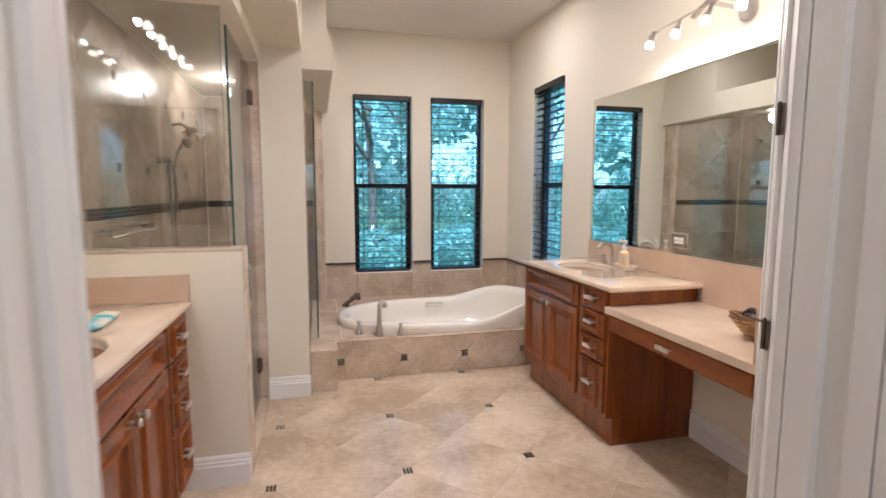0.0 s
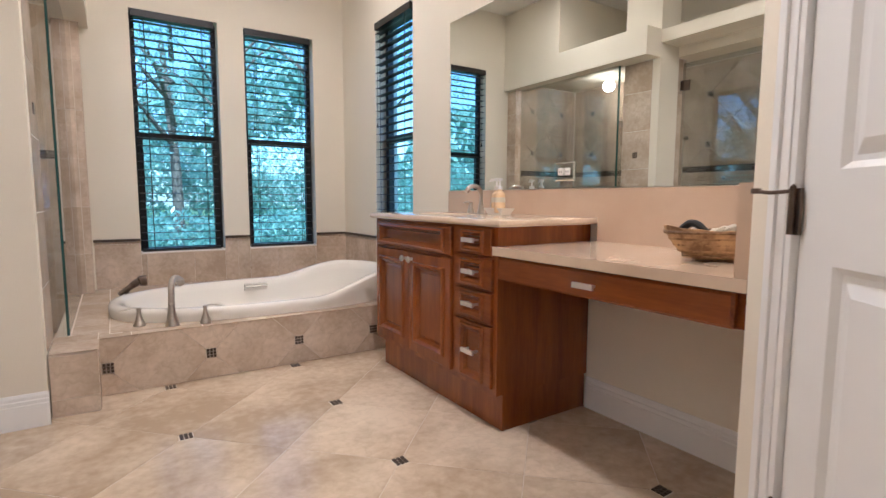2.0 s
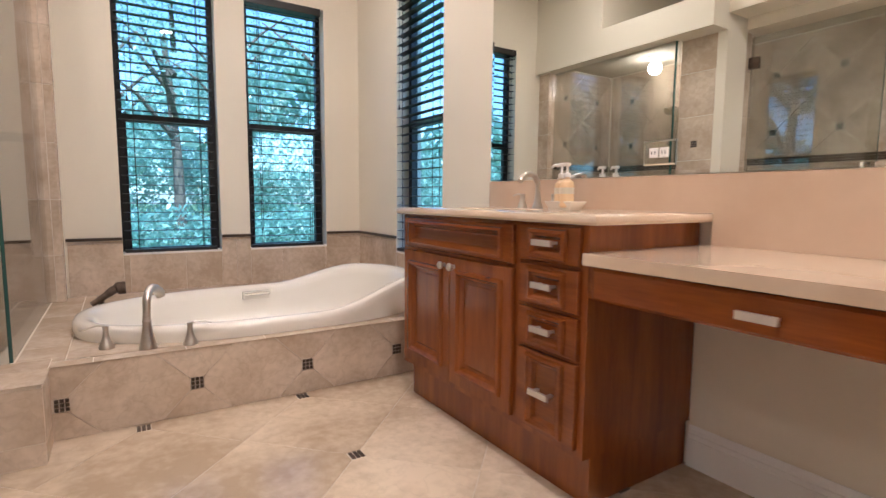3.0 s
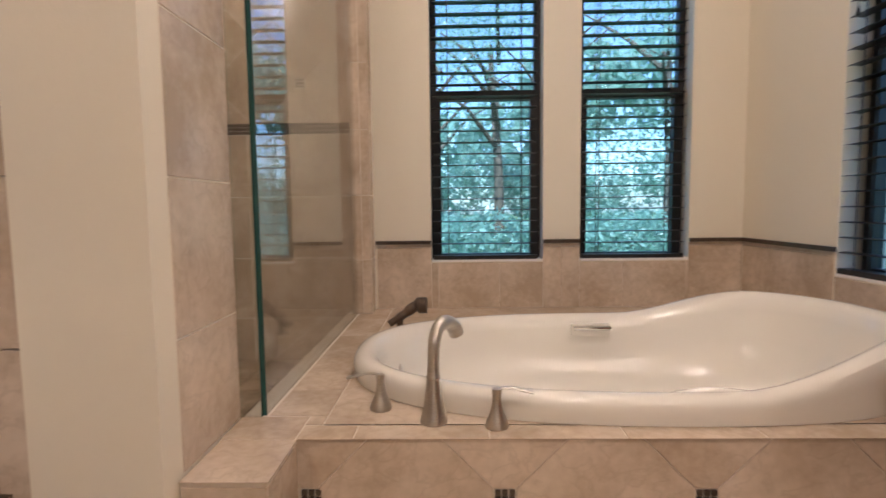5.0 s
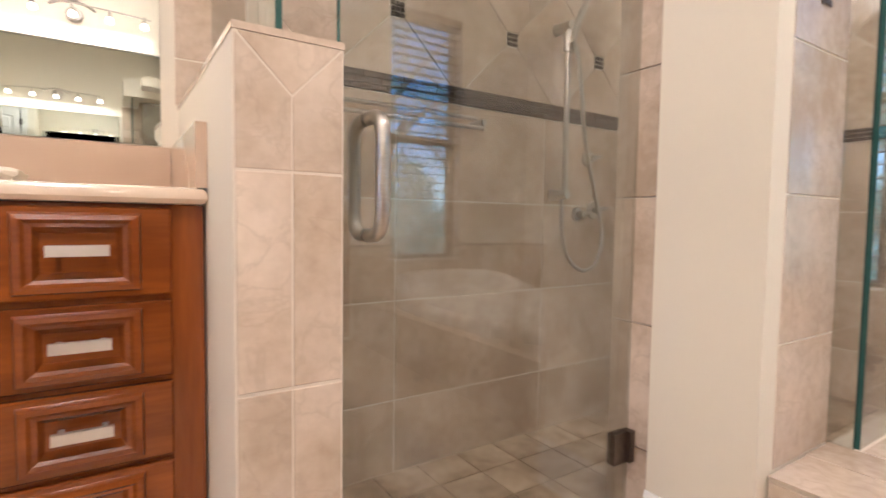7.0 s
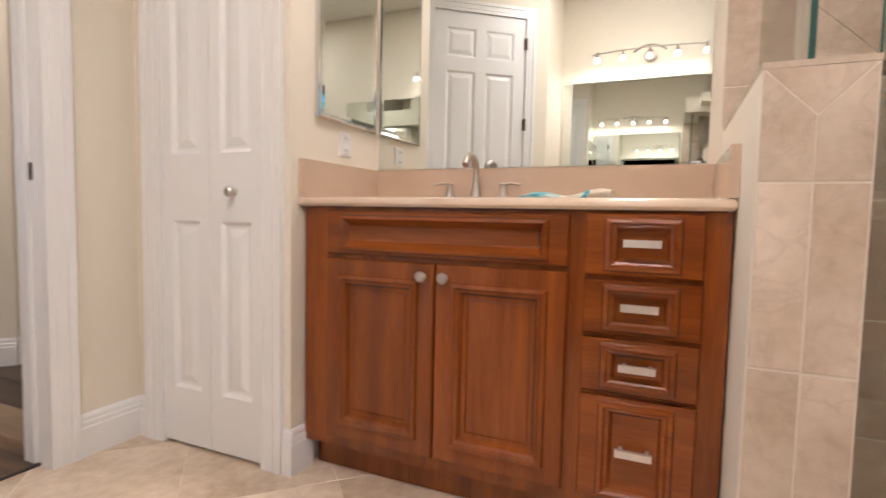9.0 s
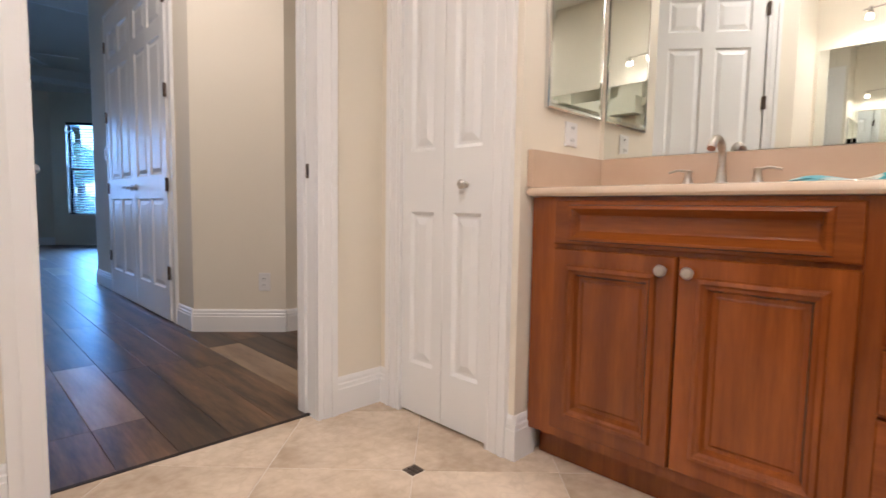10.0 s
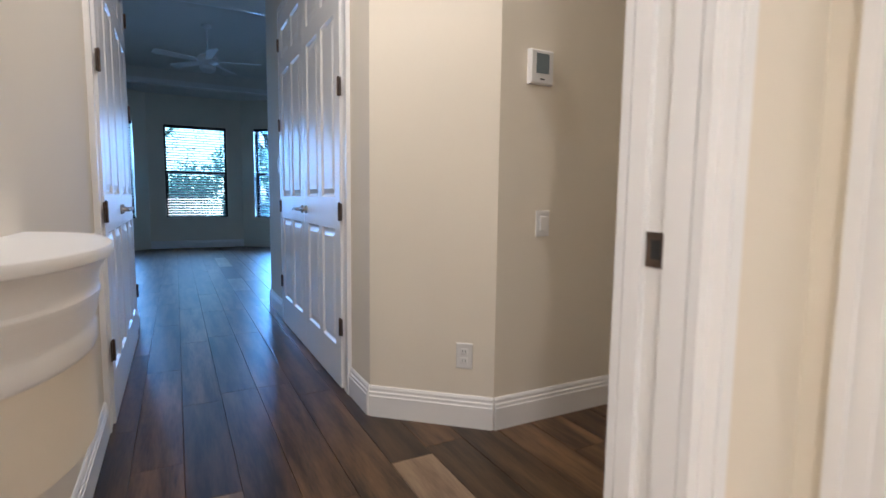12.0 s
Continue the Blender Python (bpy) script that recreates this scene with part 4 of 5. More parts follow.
# ---- small things of the bathroom ----
def plate(name, m, label, kind_of, w=0.075, h=0.118):
    root = thing(name, m, label, kind_of)
    part("cover_plate", rings_panel(w, h, [(0, 0.004), (0.003, 0.006)], -w / 2, -h / 2), PLASTIC, root)
    if kind_of == "switch":
        part("rocker", rings_panel(0.033, 0.066, [(0, 0.008), (0.002, 0.010)], -0.0165, -0.033, back=0.006), PLASTIC, root)
    else:
        for z in (-0.021, 0.021):
            s = part("socket", rings_panel(0.034, 0.028, [(0, 0.007), (0.004, 0.0085)], -0.017, z - 0.014, back=0.006), PLASTIC, root)
            bm = box(-0.008, -0.006, -0.0095, -0.0085, z - 0.004, z + 0.006)
            bx(bm, 0.006, 0.008, -0.0095, -0.0085, z - 0.004, z + 0.006)
            part("slots", bm, DARKSLOT, s)
    return root


plate("light_switch", pose(2.335, YE, 0.96, 0, 0, 180), "white rocker light switch beside the doorway", "switch")
plate("wall_outlet", pose(0.76, 2.4755, 1.095, 0, 0, 180), "white wall outlet under the medicine cabinet", "outlet", 0.075, 0.085)

root = thing("soap_dish", pose(3.49, 4.085, 0.9), "small white ceramic tray holding two pump bottles", "dish")
bm = bmesh.new()
loops = [[bm.verts.new((sx * a, sy * b, z)) for sx, sy in ((-1, -1), (1, -1), (1, 1), (-1, 1))] for a, b, z in ((0.030, 0.056, 0.0), (0.043, 0.076, 0.033), (0.040, 0.073, 0.034), (0.030, 0.056, 0.008))]
for a, b in zip(loops, loops[1:]):
    for q in range(4):
        bm.faces.new((a[q], a[(q + 1) % 4], b[(q + 1) % 4], b[q]))
bm.faces.new(loops[-1])
bm.faces.new(list(reversed(loops[0])))
part("tray", bm, ACRYL, root, bevel=0.003)
for x, y, tall in ((3.475, 4.062, 1.0), (3.498, 4.115, 0.97)):
    root = thing("pump_bottle", pose(x, y, 0.909), "clear pump bottle of amber soap with a white pump", "bottle", "pump bottles")
    part("bottle_body", turned([(0.024, 0), (0.029, 0.006), (0.029, 0.085 * tall), (0.026, 0.102 * tall), (0.012, 0.115 * tall), (0.011, 0.122 * tall)], 24), LOTION, root, smooth=True)
    part("label_bars", turned([(0.0293, 0.055), (0.0293, 0.080)], 24), FABRIC, root, "cream label", smooth=True)
    bm = turned([(0.014, 0.122 * tall), (0.014, 0.137), (0.005, 0.140), (0.005, 0.165), (0.013, 0.168), (0.014, 0.178), (0, 0.180)], 16)
    tube([(0, 0, 0.173), (-0.012, 0.03, 0.174), (-0.016, 0.042, 0.164)], [0.007, 0.006, 0.004], 8, bm)
    part("pump", bm, PLASTIC, root, smooth=True)

root = thing("wicker_basket", pose(3.375, 2.855, 0.792, 0, 0, 57), "boat-shaped woven wicker basket with dark loop ends", "basket")
bm = bmesh.new()
seg = 32
prof = [(0.40, 0.0), (0.62, 0.012), (0.82, 0.04), (0.96, 0.075), (1.0, 0.095), (0.96, 0.097), (0.78, 0.045), (0.55, 0.018)]
rs = []
for k, z in prof:
    rs.append([])
    for i in range(seg):
        a = 2 * math.pi * i / seg
        rs[-1].append(bm.verts.new((0.080 * k * math.cos(a), 0.175 * k * math.sin(a), z + 0.016 * (k ** 3) * abs(math.sin(a)) ** 3 + 0.002 * math.sin(9 * a + 40 * z))))
for a, b in zip(rs, rs[1:]):
    for i in range(seg):
        bm.faces.new((a[i], a[(i + 1) % seg], b[(i + 1) % seg], b[i]))
bm.faces.new(rs[-1]); bm.faces.new(list(reversed(rs[0])))
part("basket_body", bm, WICKER, root, smooth=True)
for q in range(5):
    bm = tube([(0.081 * (0.62 + 0.085 * q) * math.cos(t / 24 * 2 * math.pi), 0.177 * (0.62 + 0.085 * q) * math.sin(t / 24 * 2 * math.pi), 0.014 + 0.019 * q) for t in range(25)], 0.006, 6)
    part("woven_strand", bm, WICKER, root, smooth=True)
for s in (-1, 1):
    bm = tube(bend([(-0.03, s * 0.055, 0.085), (-0.01, s * 0.075, 0.112), (0.015, s * 0.09, 0.115), (0.035, s * 0.11, 0.09)]), 0.012, 10)
    part("loop_handle", bm, BRISTLE, root, "dark wrapped loop", smooth=True)
for i in range(7):
    root = thing("bath_shell", pose(3.375 + random.uniform(-0.035, 0.035), 2.855 + random.uniform(-0.09, 0.09), 0.865 + random.uniform(-0.008, 0.012), random.uniform(0, 60), random.uniform(0, 60), random.uniform(0, 180)), "small pale ornament lying in the basket", "ornament", "basket fillers")
    part("ornament_body", turned([(0.004, 0), (0.018, 0.008), (0.022, 0.018), (0.012, 0.03), (0, 0.034)], 12, sx=1.2), FABRIC, root, smooth=True)

root = thing("mirror_outlet", pose(XR - 0.0085, 3.75, 1.114, 0, 0, -90), "white duplex outlet in a mirrored cover plate", "outlet")
part("cover_plate", rings_panel(0.13, 0.09, [(0, 0.003), (0.006, 0.006)], -0.065, -0.045), MIRROR, root, "mirrored cover plate")
for x in (-0.021, 0.021):
    s = part("socket", rings_panel(0.036, 0.036, [(0, 0.007), (0.003, 0.009)], x - 0.018, -0.018, back=0.0055), PLASTIC, root, "white socket")
    bm = box(x - 0.008, x - 0.005, -0.0102, -0.0092, -0.006, 0.006)
    bx(bm, x + 0.005, x + 0.008, -0.0102, -0.0092, -0.006, 0.006)
    part("slots", bm, DARKSLOT, s)

# loosely rolled towel on the first vanity
root = thing("hand_towel", pose(0.77, 3.28, 0.901, 0, 0, 84), "loosely rolled cream hand towel with teal print on the counter", "towel")


def roll_of_cloth(x0, x1, n=40, seg=22):
    """A limp, flattened roll along x, thin at the waist, with soft lengthwise creases."""
    bm = bmesh.new()
    rings = []
    for i in range(n + 1):
        u = i / n
        x = x0 + (x1 - x0) * u
        g = (x + 0.13) / 0.26
        half = 0.050 + 0.014 * math.sin(5.2 * g + 0.4) + 0.010 * noise.noise(Vector((x * 30, 0, 1)))
        tall = 0.008 + 0.005 * g + 0.004 * math.sin(9 * g)
        cy = 0.012 * math.sin(6 * g)
        ring = []
        for k in range(seg):
            a = 2 * math.pi * k / seg
            w = 1 + 0.16 * noise.noise(Vector((x * 16, 2.2 * math.cos(a), 2.2 * math.sin(a)))) + 0.07 * math.sin(5 * a + 14 * g)
            ring.append(bm.verts.new((x + 0.005 * math.sin(3 * a), cy + half * w * math.cos(a), max(0.0, tall * (1 + w * math.sin(a))))))
        rings.append(ring)
    for p, q in zip(rings, rings[1:]):
        for k in range(seg):
            bm.faces.new((p[k], p[(k + 1) % seg], q[(k + 1) % seg], q[k]))
    bm.faces.new(list(reversed(rings[0])))
    bm.faces.new(rings[-1])
    return bm


part("cloth", roll_of_cloth(-0.13, 0.055), PRINT, root, smooth=True)
part("printed_band", roll_of_cloth(0.0555, 0.072, 6), TEAL, root, "teal printed band", smooth=True)
part("cloth_end", roll_of_cloth(0.0725, 0.13, 14), FABRIC, root, smooth=True)

# ---- hall and bedroom ----
ZH, ZB = 3.0, 3.35
structure("floor_hall", box(-2.6, 5.2, -10.2, 1.70, -0.08, -0.006), SUBFLOOR, "walnut-toned plank floor of hall and bedroom", "floor")
structure("wall_hall_south", box(-0.8, 0.768, 0.266, 0.386, -0.05, ZH), PAINT, "cream painted hall wall with the thermostat", "wall")
C1, C2 = (1.213, -0.008), (0.768, 0.386)
structure("wall_hall_diagonal", prism([C1, C2, (0.768, 0.27), (1.10, -0.03)], -0.05, ZH), PAINT, "cream painted diagonal hall wall", "wall")
structure("wall_hall_west", wall_y(1.09, 1.213, -2.84, -0.008, -0.05, ZH, [(-2.055, -0.375, -0.05, 2.44)]), PAINT, "cream painted hall wall with closet doors", "wall")
structure("wall_hall_end", box(-0.92, -0.8, 0.266, YH, -0.05, ZH), PAINT, "cream painted end wall of the side passage", "wall")
structure("wall_hall_north", box(-0.92, 1.0, YH, YE, -0.05, ZH), PAINT, "cream painted wall of the side passage", "wall")
structure("wall_hall_east", wall_y(2.31, 2.43, -2.4, YH, -0.05, ZH, [(-2.0, -0.40, -0.05, 2.44)]), PAINT, "cream painted hall wall with a rounded shelf", "wall")
structure("ceiling_hall", box(-0.92, 2.43, -2.84, YH, ZH, ZH + 0.1), CEIL, "flat hall ceiling", "ceiling")
structure("closet_liner", box(1.02, 1.045, -2.2, -0.2, -0.05, 2.6), PAINT, "closet wall behind the double doors", "wall")
structure("closet_liner_east", box(2.47, 2.50, -2.2, -0.2, -0.05, 2.6), PAINT, "closet wall behind the double doors", "wall")
skirting("baseboard", (-0.8, 0.386), C2)
skirting("baseboard", C2, C1)
skirting("baseboard", (1.213, -0.008), (1.213, -0.29))
skirting("baseboard", (1.213, -2.14), (1.213, -2.84))
skirting("baseboard", (2.31, -0.315), (2.31, YH))
skirting("baseboard", (2.31, -2.4), (2.31, -2.085))


def double_door(name, m, w, h, label):
    root = tagged(thing(name, m, label, "door"), kind="structure")
    lw = w / 2 - 0.004
    s = 0.10
    c = (lw - 2 * s - 0.08) / 2
    cols = [(s, s + c), (s + c + 0.08, lw - s)]
    for x in (0.002, w / 2 + 0.002):
        panel_leaf("leaf", lw, h - 0.012, cols, SIX, root, pose(x, 0.004, 0.008))
    part("casing", casing(w, h), WHITE, root, m=pose(0, -0.001, 0))
    for z in (0.346, 0.96, 1.60, 2.22):
        hinge(root, 0.0, z, -0.032)
        hinge(root, w, z, -0.032)
    lever(root, w / 2 - 0.06, 0.955, 1, -0.031)
    lever(root, w / 2 + 0.06, 0.955, -1, -0.031)
    return root


double_door("door_4", pose(1.213, -2.055, 0, 0, 0, 90), 1.68, 2.44, "pair of tall white panelled closet doors with levers, closed")
double_door("door_5", pose(2.31, -0.40, 0, 0, 0, -90), 1.60, 2.44, "pair of tall white panelled closet doors with levers, closed")
plate("wall_outlet", pose(0.87, 0.295, 0.33, 0, 0, 138.5), "white duplex outlet on the diagonal hall wall", "outlet")
plate("light_switch", pose(0.525, 0.3865, 0.93, 0, 0, 180), "white rocker switch below the thermostat", "switch")
plate("light_switch", pose(1.2135, -2.30, 1.30, 0, 0, 90), "white wall control beside the closet doors", "switch")
root = thing("thermostat", pose(0.57, 0.3865, 1.613, 0, 0, 180), "white wall thermostat with a grey display", "thermostat")
part("housing", rings_panel(0.125, 0.145, [(0, 0.022), (0.006, 0.028)], -0.0625, -0.0725), PLASTIC, root)
part("display", box(-0.034, 0.034, -0.0305, -0.0285, -0.028, 0.055), SCREEN, root, "grey display")
part("marking", box(-0.012, 0.012, -0.0295, -0.0283, -0.056, -0.05), DARKSLOT, root)

# rounded shelf on the hall's wall
root = thing("wall_shelf", pose(2.308, 1.15, 0), "cream rounded wall shelf with a white moulded edge", "shelf")


def half_round(profile, n=36):
    """Half an oval body against the wall from (radius, height) pairs, bottom first."""
    bm = bmesh.new()
    rings = [[bm.verts.new((-r * 0.55 * math.sin(math.pi * i / n), -r * math.cos(math.pi * i / n), z)) for i in range(n + 1)] for r, z in profile]
    for a, b in zip(rings, rings[1:]):
        for i in range(n):
            bm.faces.new((a[i], a[i + 1], b[i + 1], b[i]))
        bm.faces.new((a[n], a[0], b[0], b[n]))
    bm.faces.new(list(reversed(rings[0])))
    bm.faces.new(rings[-1])
    return bm


part("apron", half_round([(0.283, 0.60), (0.290, 0.605), (0.290, 0.768)]), PAINT, root, smooth=True)
part("moulding", half_round([(0.298, 0.768), (0.303, 0.775), (0.303, 0.800), (0.298, 0.806), (0.298, 0.815), (0.306, 0.828), (0.310, 0.850), (0.316, 0.858), (0.318, 0.868), (0.312, 0.874), (0.313, 0.885), (0.322, 0.905), (0.340, 0.922), (0.347, 0.928)]), WHITE, root, "white crown moulding", smooth=True)
part("top", half_round([(0.350, 0.928), (0.360, 0.932), (0.362, 0.942), (0.358, 0.950), (0.348, 0.953)]), WHITE, root, "white shelf top", smooth=True)

# bedroom
BW = (1.06, 2.17)
ZB0, ZB1 = 0.595, 2.385
structure("wall_bed_far", wall_x(-9.2, -9.0, 0.78, 2.45, -0.05, ZB, [(*BW, ZB0, ZB1)]), PAINT, "pale bedroom wall with a bay window", "wall")
BLEN = 1.9
for sgn, org in ((-1, (0.78, -9.0)), (1, (2.45, -9.0))):
    m = pose(org[0], org[1], 0, 0, 0, 180 - 40 if sgn < 0 else 40)
    if sgn < 0:
        bm = wall_x(-0.2, 0.0, 0, BLEN, -0.05, ZB, [(0.28, 1.08, ZB0, ZB1)])
        for v in bm.verts:
            v.co.y = -v.co.y
    else:
        bm = wall_x(-0.2, 0.0, 0, BLEN, -0.05, ZB, [(0.28, 1.08, ZB0, ZB1)])
    tagged(part("wall_bed_bay", bm, PAINT, m=m), "angled bedroom bay wall with a window", "wall", kind="structure")
structure("wall_bed_west", box(-2.6, -2.4, -9.2, -2.84, -0.05, ZB), PAINT, "pale bedroom side wall", "wall")
structure("wall_bed_east", box(5.0, 5.2, -9.2, -2.4, -0.05, ZB), PAINT, "pale bedroom side wall", "wall")
structure("wall_bed_north", box(-2.6, 1.09, -2.84, -2.72, -0.05, ZB), PAINT, "pale bedroom wall beside the hall", "wall")
structure("wall_bed_north_east", box(2.43, 5.2, -2.52, -2.4, -0.05, ZB), PAINT, "pale bedroom wall beside the hall", "wall")
structure("wall_bed_corner_west", box(-2.6, -0.62, -9.2, -7.75, -0.05, ZB), PAINT, "pale bedroom corner wall", "wall")
structure("wall_bed_corner_east", box(3.87, 5.2, -9.2, -7.75, -0.05, ZB), PAINT, "pale bedroom corner wall", "wall")
bm = box(-2.6, 5.2, -10.2, -8.2, 2.95, 3.05)
bx(bm, -2.6, 5.2, -3.6, -2.4, 2.95, 3.05)
bx(bm, -2.6, -1.4, -8.2, -3.6, 2.95, 3.05)
bx(bm, 4.4, 5.2, -8.2, -3.6, 2.95, 3.05)
bx(bm, -2.6, 5.2, -10.2, -2.4, 3.25, 3.35)
bx(bm, -1.5, -1.4, -8.2, -3.6, 3.05, 3.25); bx(bm, 4.4, 4.5, -8.2, -3.6, 3.05, 3.25)
bx(bm, -1.4, 4.4, -8.3, -8.2, 3.05, 3.25); bx(bm, -1.4, 4.4, -3.6, -3.5, 3.05, 3.25)
structure("ceiling_bedroom", bm, CEIL, "stepped tray ceiling of the bedroom", "ceiling")
bm = box(-1.4, 4.4, -8.2, -8.10, 2.97, 3.05)
bx(bm, -1.4, 4.4, -3.70, -3.6, 2.97, 3.05); bx(bm, -1.4, -1.3, -8.1, -3.7, 2.97, 3.05); bx(bm, 4.3, 4.4, -8.1, -3.7, 2.97, 3.05)
structure("crown_moulding", bm, WHITE, "white crown moulding round the tray ceiling", "trim", bevel=0.02)
skirting("baseboard", (0.78, -9.0), (2.45, -9.0))
window("window_4", pose(BW[1], -9.0, ZB0, 0, 0, 180), BW[1] - BW[0], ZB1 - ZB0, "black framed bedroom window")
blind(pose(BW[1] - 0.01, -9.002, ZB0, 0, 0, 180), BW[1] - BW[0] - 0.03, ZB1 - ZB0, "dark slatted blind, lowered and open, in the bedroom", pitch=0.05, tilt=24)
for sgn, org in ((-1, (0.78, -9.0)), (1, (2.45, -9.0))):
    if sgn < 0:
        m = pose(org[0], org[1], 0, 0, 0, 140) @ pose(0.28, 0, ZB0, 0, 0, 0)
    else:
        m = pose(org[0], org[1], 0, 0, 0, 40) @ pose(1.08, 0, ZB0, 0, 0, 180)
    window("window_5" if sgn < 0 else "window_6", m, 0.80, ZB1 - ZB0, "black framed window in the bedroom bay")
    blind(m @ pose(0.01, -0.002, 0), 0.77, ZB1 - ZB0, "dark slatted blind, lowered and open, in the bay", pitch=0.05, tilt=24)

root = thing("ceiling_fan", pose(1.57, -5.3, 3.25), "white ceiling fan with five blades and a frosted light", "ceiling fan")
part("canopy", turned([(0.06, 0), (0.06, -0.03), (0.02, -0.05)], 20), WHITE, root, smooth=True)
part("rod", tube([(0, 0, -0.04), (0, 0, -0.38)], 0.013, 10), WHITE, root)
part("motor", turned([(0.03, -0.36), (0.10, -0.39), (0.13, -0.43), (0.13, -0.47), (0.08, -0.50), (0.05, -0.51)], 24), WHITE, root, smooth=True)
for i in range(5):
    bm = prism([(0.12, -0.02), (0.20, -0.045), (0.62, -0.065), (0.66, -0.04), (0.66, 0.04), (0.62, 0.065), (0.20, 0.045), (0.12, 0.02)], -0.004, 0.004)
    part("blade", bm, WHITE, root, m=pose(0, 0, -0.46, 0, 0, 72 * i + 20) @ pose(0, 0, 0, 12, 0, 0))
part("light_bowl", turned([(0.05, -0.51), (0.10, -0.53), (0.09, -0.57), (0.05, -0.60), (0, -0.61)], 24), PLASTIC, root, "frosted light bowl", smooth=True)
area_lamp("window_daylight", (0.01, -9.04, 1.5), (2.0, -4.5, 1.2), 0.7, 1.7, 36, (0.32, 0.58, 1.0))
area_lamp("window_daylight", (3.22, -9.04, 1.5), (1.2, -4.5, 1.2), 0.7, 1.7, 36, (0.32, 0.58, 1.0))
# lamp and lens added on the unseen ceiling to brighten the hall
area_lamp("hall_fill_light", (1.75, 0.6, ZH - 0.02), (1.75, 0.6, 0), 0.12, 0.12, 5.4, WARM)
root = thing("recessed_and_fill_light", pose(1.75, 0.6, ZH), "round lit ceiling lens added out of view to brighten the hall", "ceiling light", "recessed ceiling lights")
part("lens", turned([(0.066, -0.002), (0.04, -0.006), (0, -0.007)], 32), CANGLOW, root, smooth=True)

# ---- garden ----
structure("ground", box(-80, 80, -80, 90, -0.5, -0.35), LAWN, "sunlit lawn round the house", "ground")


def leaf_mass(name, blobs, n, size, label, category, seed):
    """Leaves scattered in clumps; each leaf is a small folded blade."""
    rnd = np.random.default_rng(seed)
    verts, faces = [], []
    for cx, cy, cz, rx, ry, rz, share in blobs:
        for _ in range(int(n * share)):
            d = rnd.normal(size=3)
            d /= np.linalg.norm(d)
            r = rnd.uniform(0.45, 1.0) ** 0.6
            c = np.array([cx + d[0] * rx * r, cy + d[1] * ry * r, cz + d[2] * rz * r])
            a, b = rnd.normal(size=3), rnd.normal(size=3)
            a /= np.linalg.norm(a)
            b -= a * a.dot(b)
            b /= np.linalg.norm(b)
            s = size * rnd.uniform(0.6, 1.5)
            k = len(verts)
            verts += [tuple(c - a * s), tuple(c + b * s * 0.4), tuple(c + a * s), tuple(c - b * s * 0.4)]
            faces.append((k, k + 1, k + 2, k + 3))
    me = bpy.data.meshes.new(name)
    me.from_pydata(verts, [], faces)
    me.materials.append(LEAF)
    return new(name, me)


def tree(x, y, h, r, seed, n=4200):
    rnd = random.Random(seed)
    root = thing("tree", pose(x, y, -0.4), "leafy garden tree in full sun", "tree", "garden trees")
    bm = tube(bend([(0, 0, 0), (rnd.uniform(-.1, .1), rnd.uniform(-.1, .1), h * 0.3), (rnd.uniform(-.3, .3), rnd.uniform(-.3, .3), h * 0.7)]), [0.16 - 0.008 * i for i in range(13)], 9)
    for i in range(5):
        a = rnd.uniform(0, 6.28)
        tube([(0, 0, h * (0.35 + 0.07 * i)), (r * 0.35 * math.cos(a), r * 0.35 * math.sin(a), h * (0.48 + 0.07 * i)), (r * 0.75 * math.cos(a), r * 0.75 * math.sin(a), h * (0.55 + 0.08 * i))], [0.07, 0.045, 0.015], 7, bm)
    part("trunk", bm, BARK, root, smooth=True)
    blobs = []
    for i in range(14):
        a, q = rnd.uniform(0, 6.28), rnd.uniform(0.2, 0.95)
        blobs.append((r * q * math.cos(a), r * q * math.sin(a), h * rnd.uniform(0.35, 1.0), r * rnd.uniform(.3, .5), r * rnd.uniform(.3, .5), r * rnd.uniform(.2, .4), 1 / 14))
    c = leaf_mass("crown", blobs, n, 0.05, "", "", seed)
    c.parent = root
    return root


for i, (x, y, h, r) in enumerate(((0.2, 14.5, 6.5, 2.2), (3.2, 16.5, 7.5, 2.6), (6.3, 14.0, 6.0, 2.2), (9.5, 18.0, 8.0, 2.8), (-3.0, 17.0, 7.5, 2.6), (1.6, 21.0, 9.0, 3.2), (5.5, 22.0, 9.5, 3.2), (9.8, 8.2, 6.0, 2.2), (12.5, 12.0, 7.0, 2.6), (11.5, 4.5, 6.5, 2.2), (-1.0, -17.0, 7.0, 2.6), (2.5, -19.0, 8.0, 3.0), (5.5, -17.5, 7.0, 2.5))):
    tree(x, y, h, r, 40 + i)
rb = random.Random(5)
for i in range(13):
    x = -1.5 + 0.62 * i + rb.uniform(-.2, .2)
    y = rb.uniform(9.2, 11.6)
    ob = leaf_mass("shrub", [(x + rb.uniform(-.4, .4), y + rb.uniform(-.3, .3), rb.uniform(-0.3, 0.45), .5, .5, .40, 0.2) for _ in range(5)], 3200, 0.042, "", "", 80 + i)
    tagged(ob, "leafy green garden shrub", "shrub", "garden shrubs")
for i in range(9):
    x = -2.4 + i + rb.uniform(-.2, .2)
    ob = leaf_mass("shrub", [(x + rb.uniform(-.5, .5), rb.uniform(-15.6, -14.6), rb.uniform(-0.2, 2.1), .7, .6, .6, 0.2) for _ in range(5)], 2200, 0.07, "", "", 150 + i)
    tagged(ob, "leafy green garden shrub", "shrub", "garden shrubs")
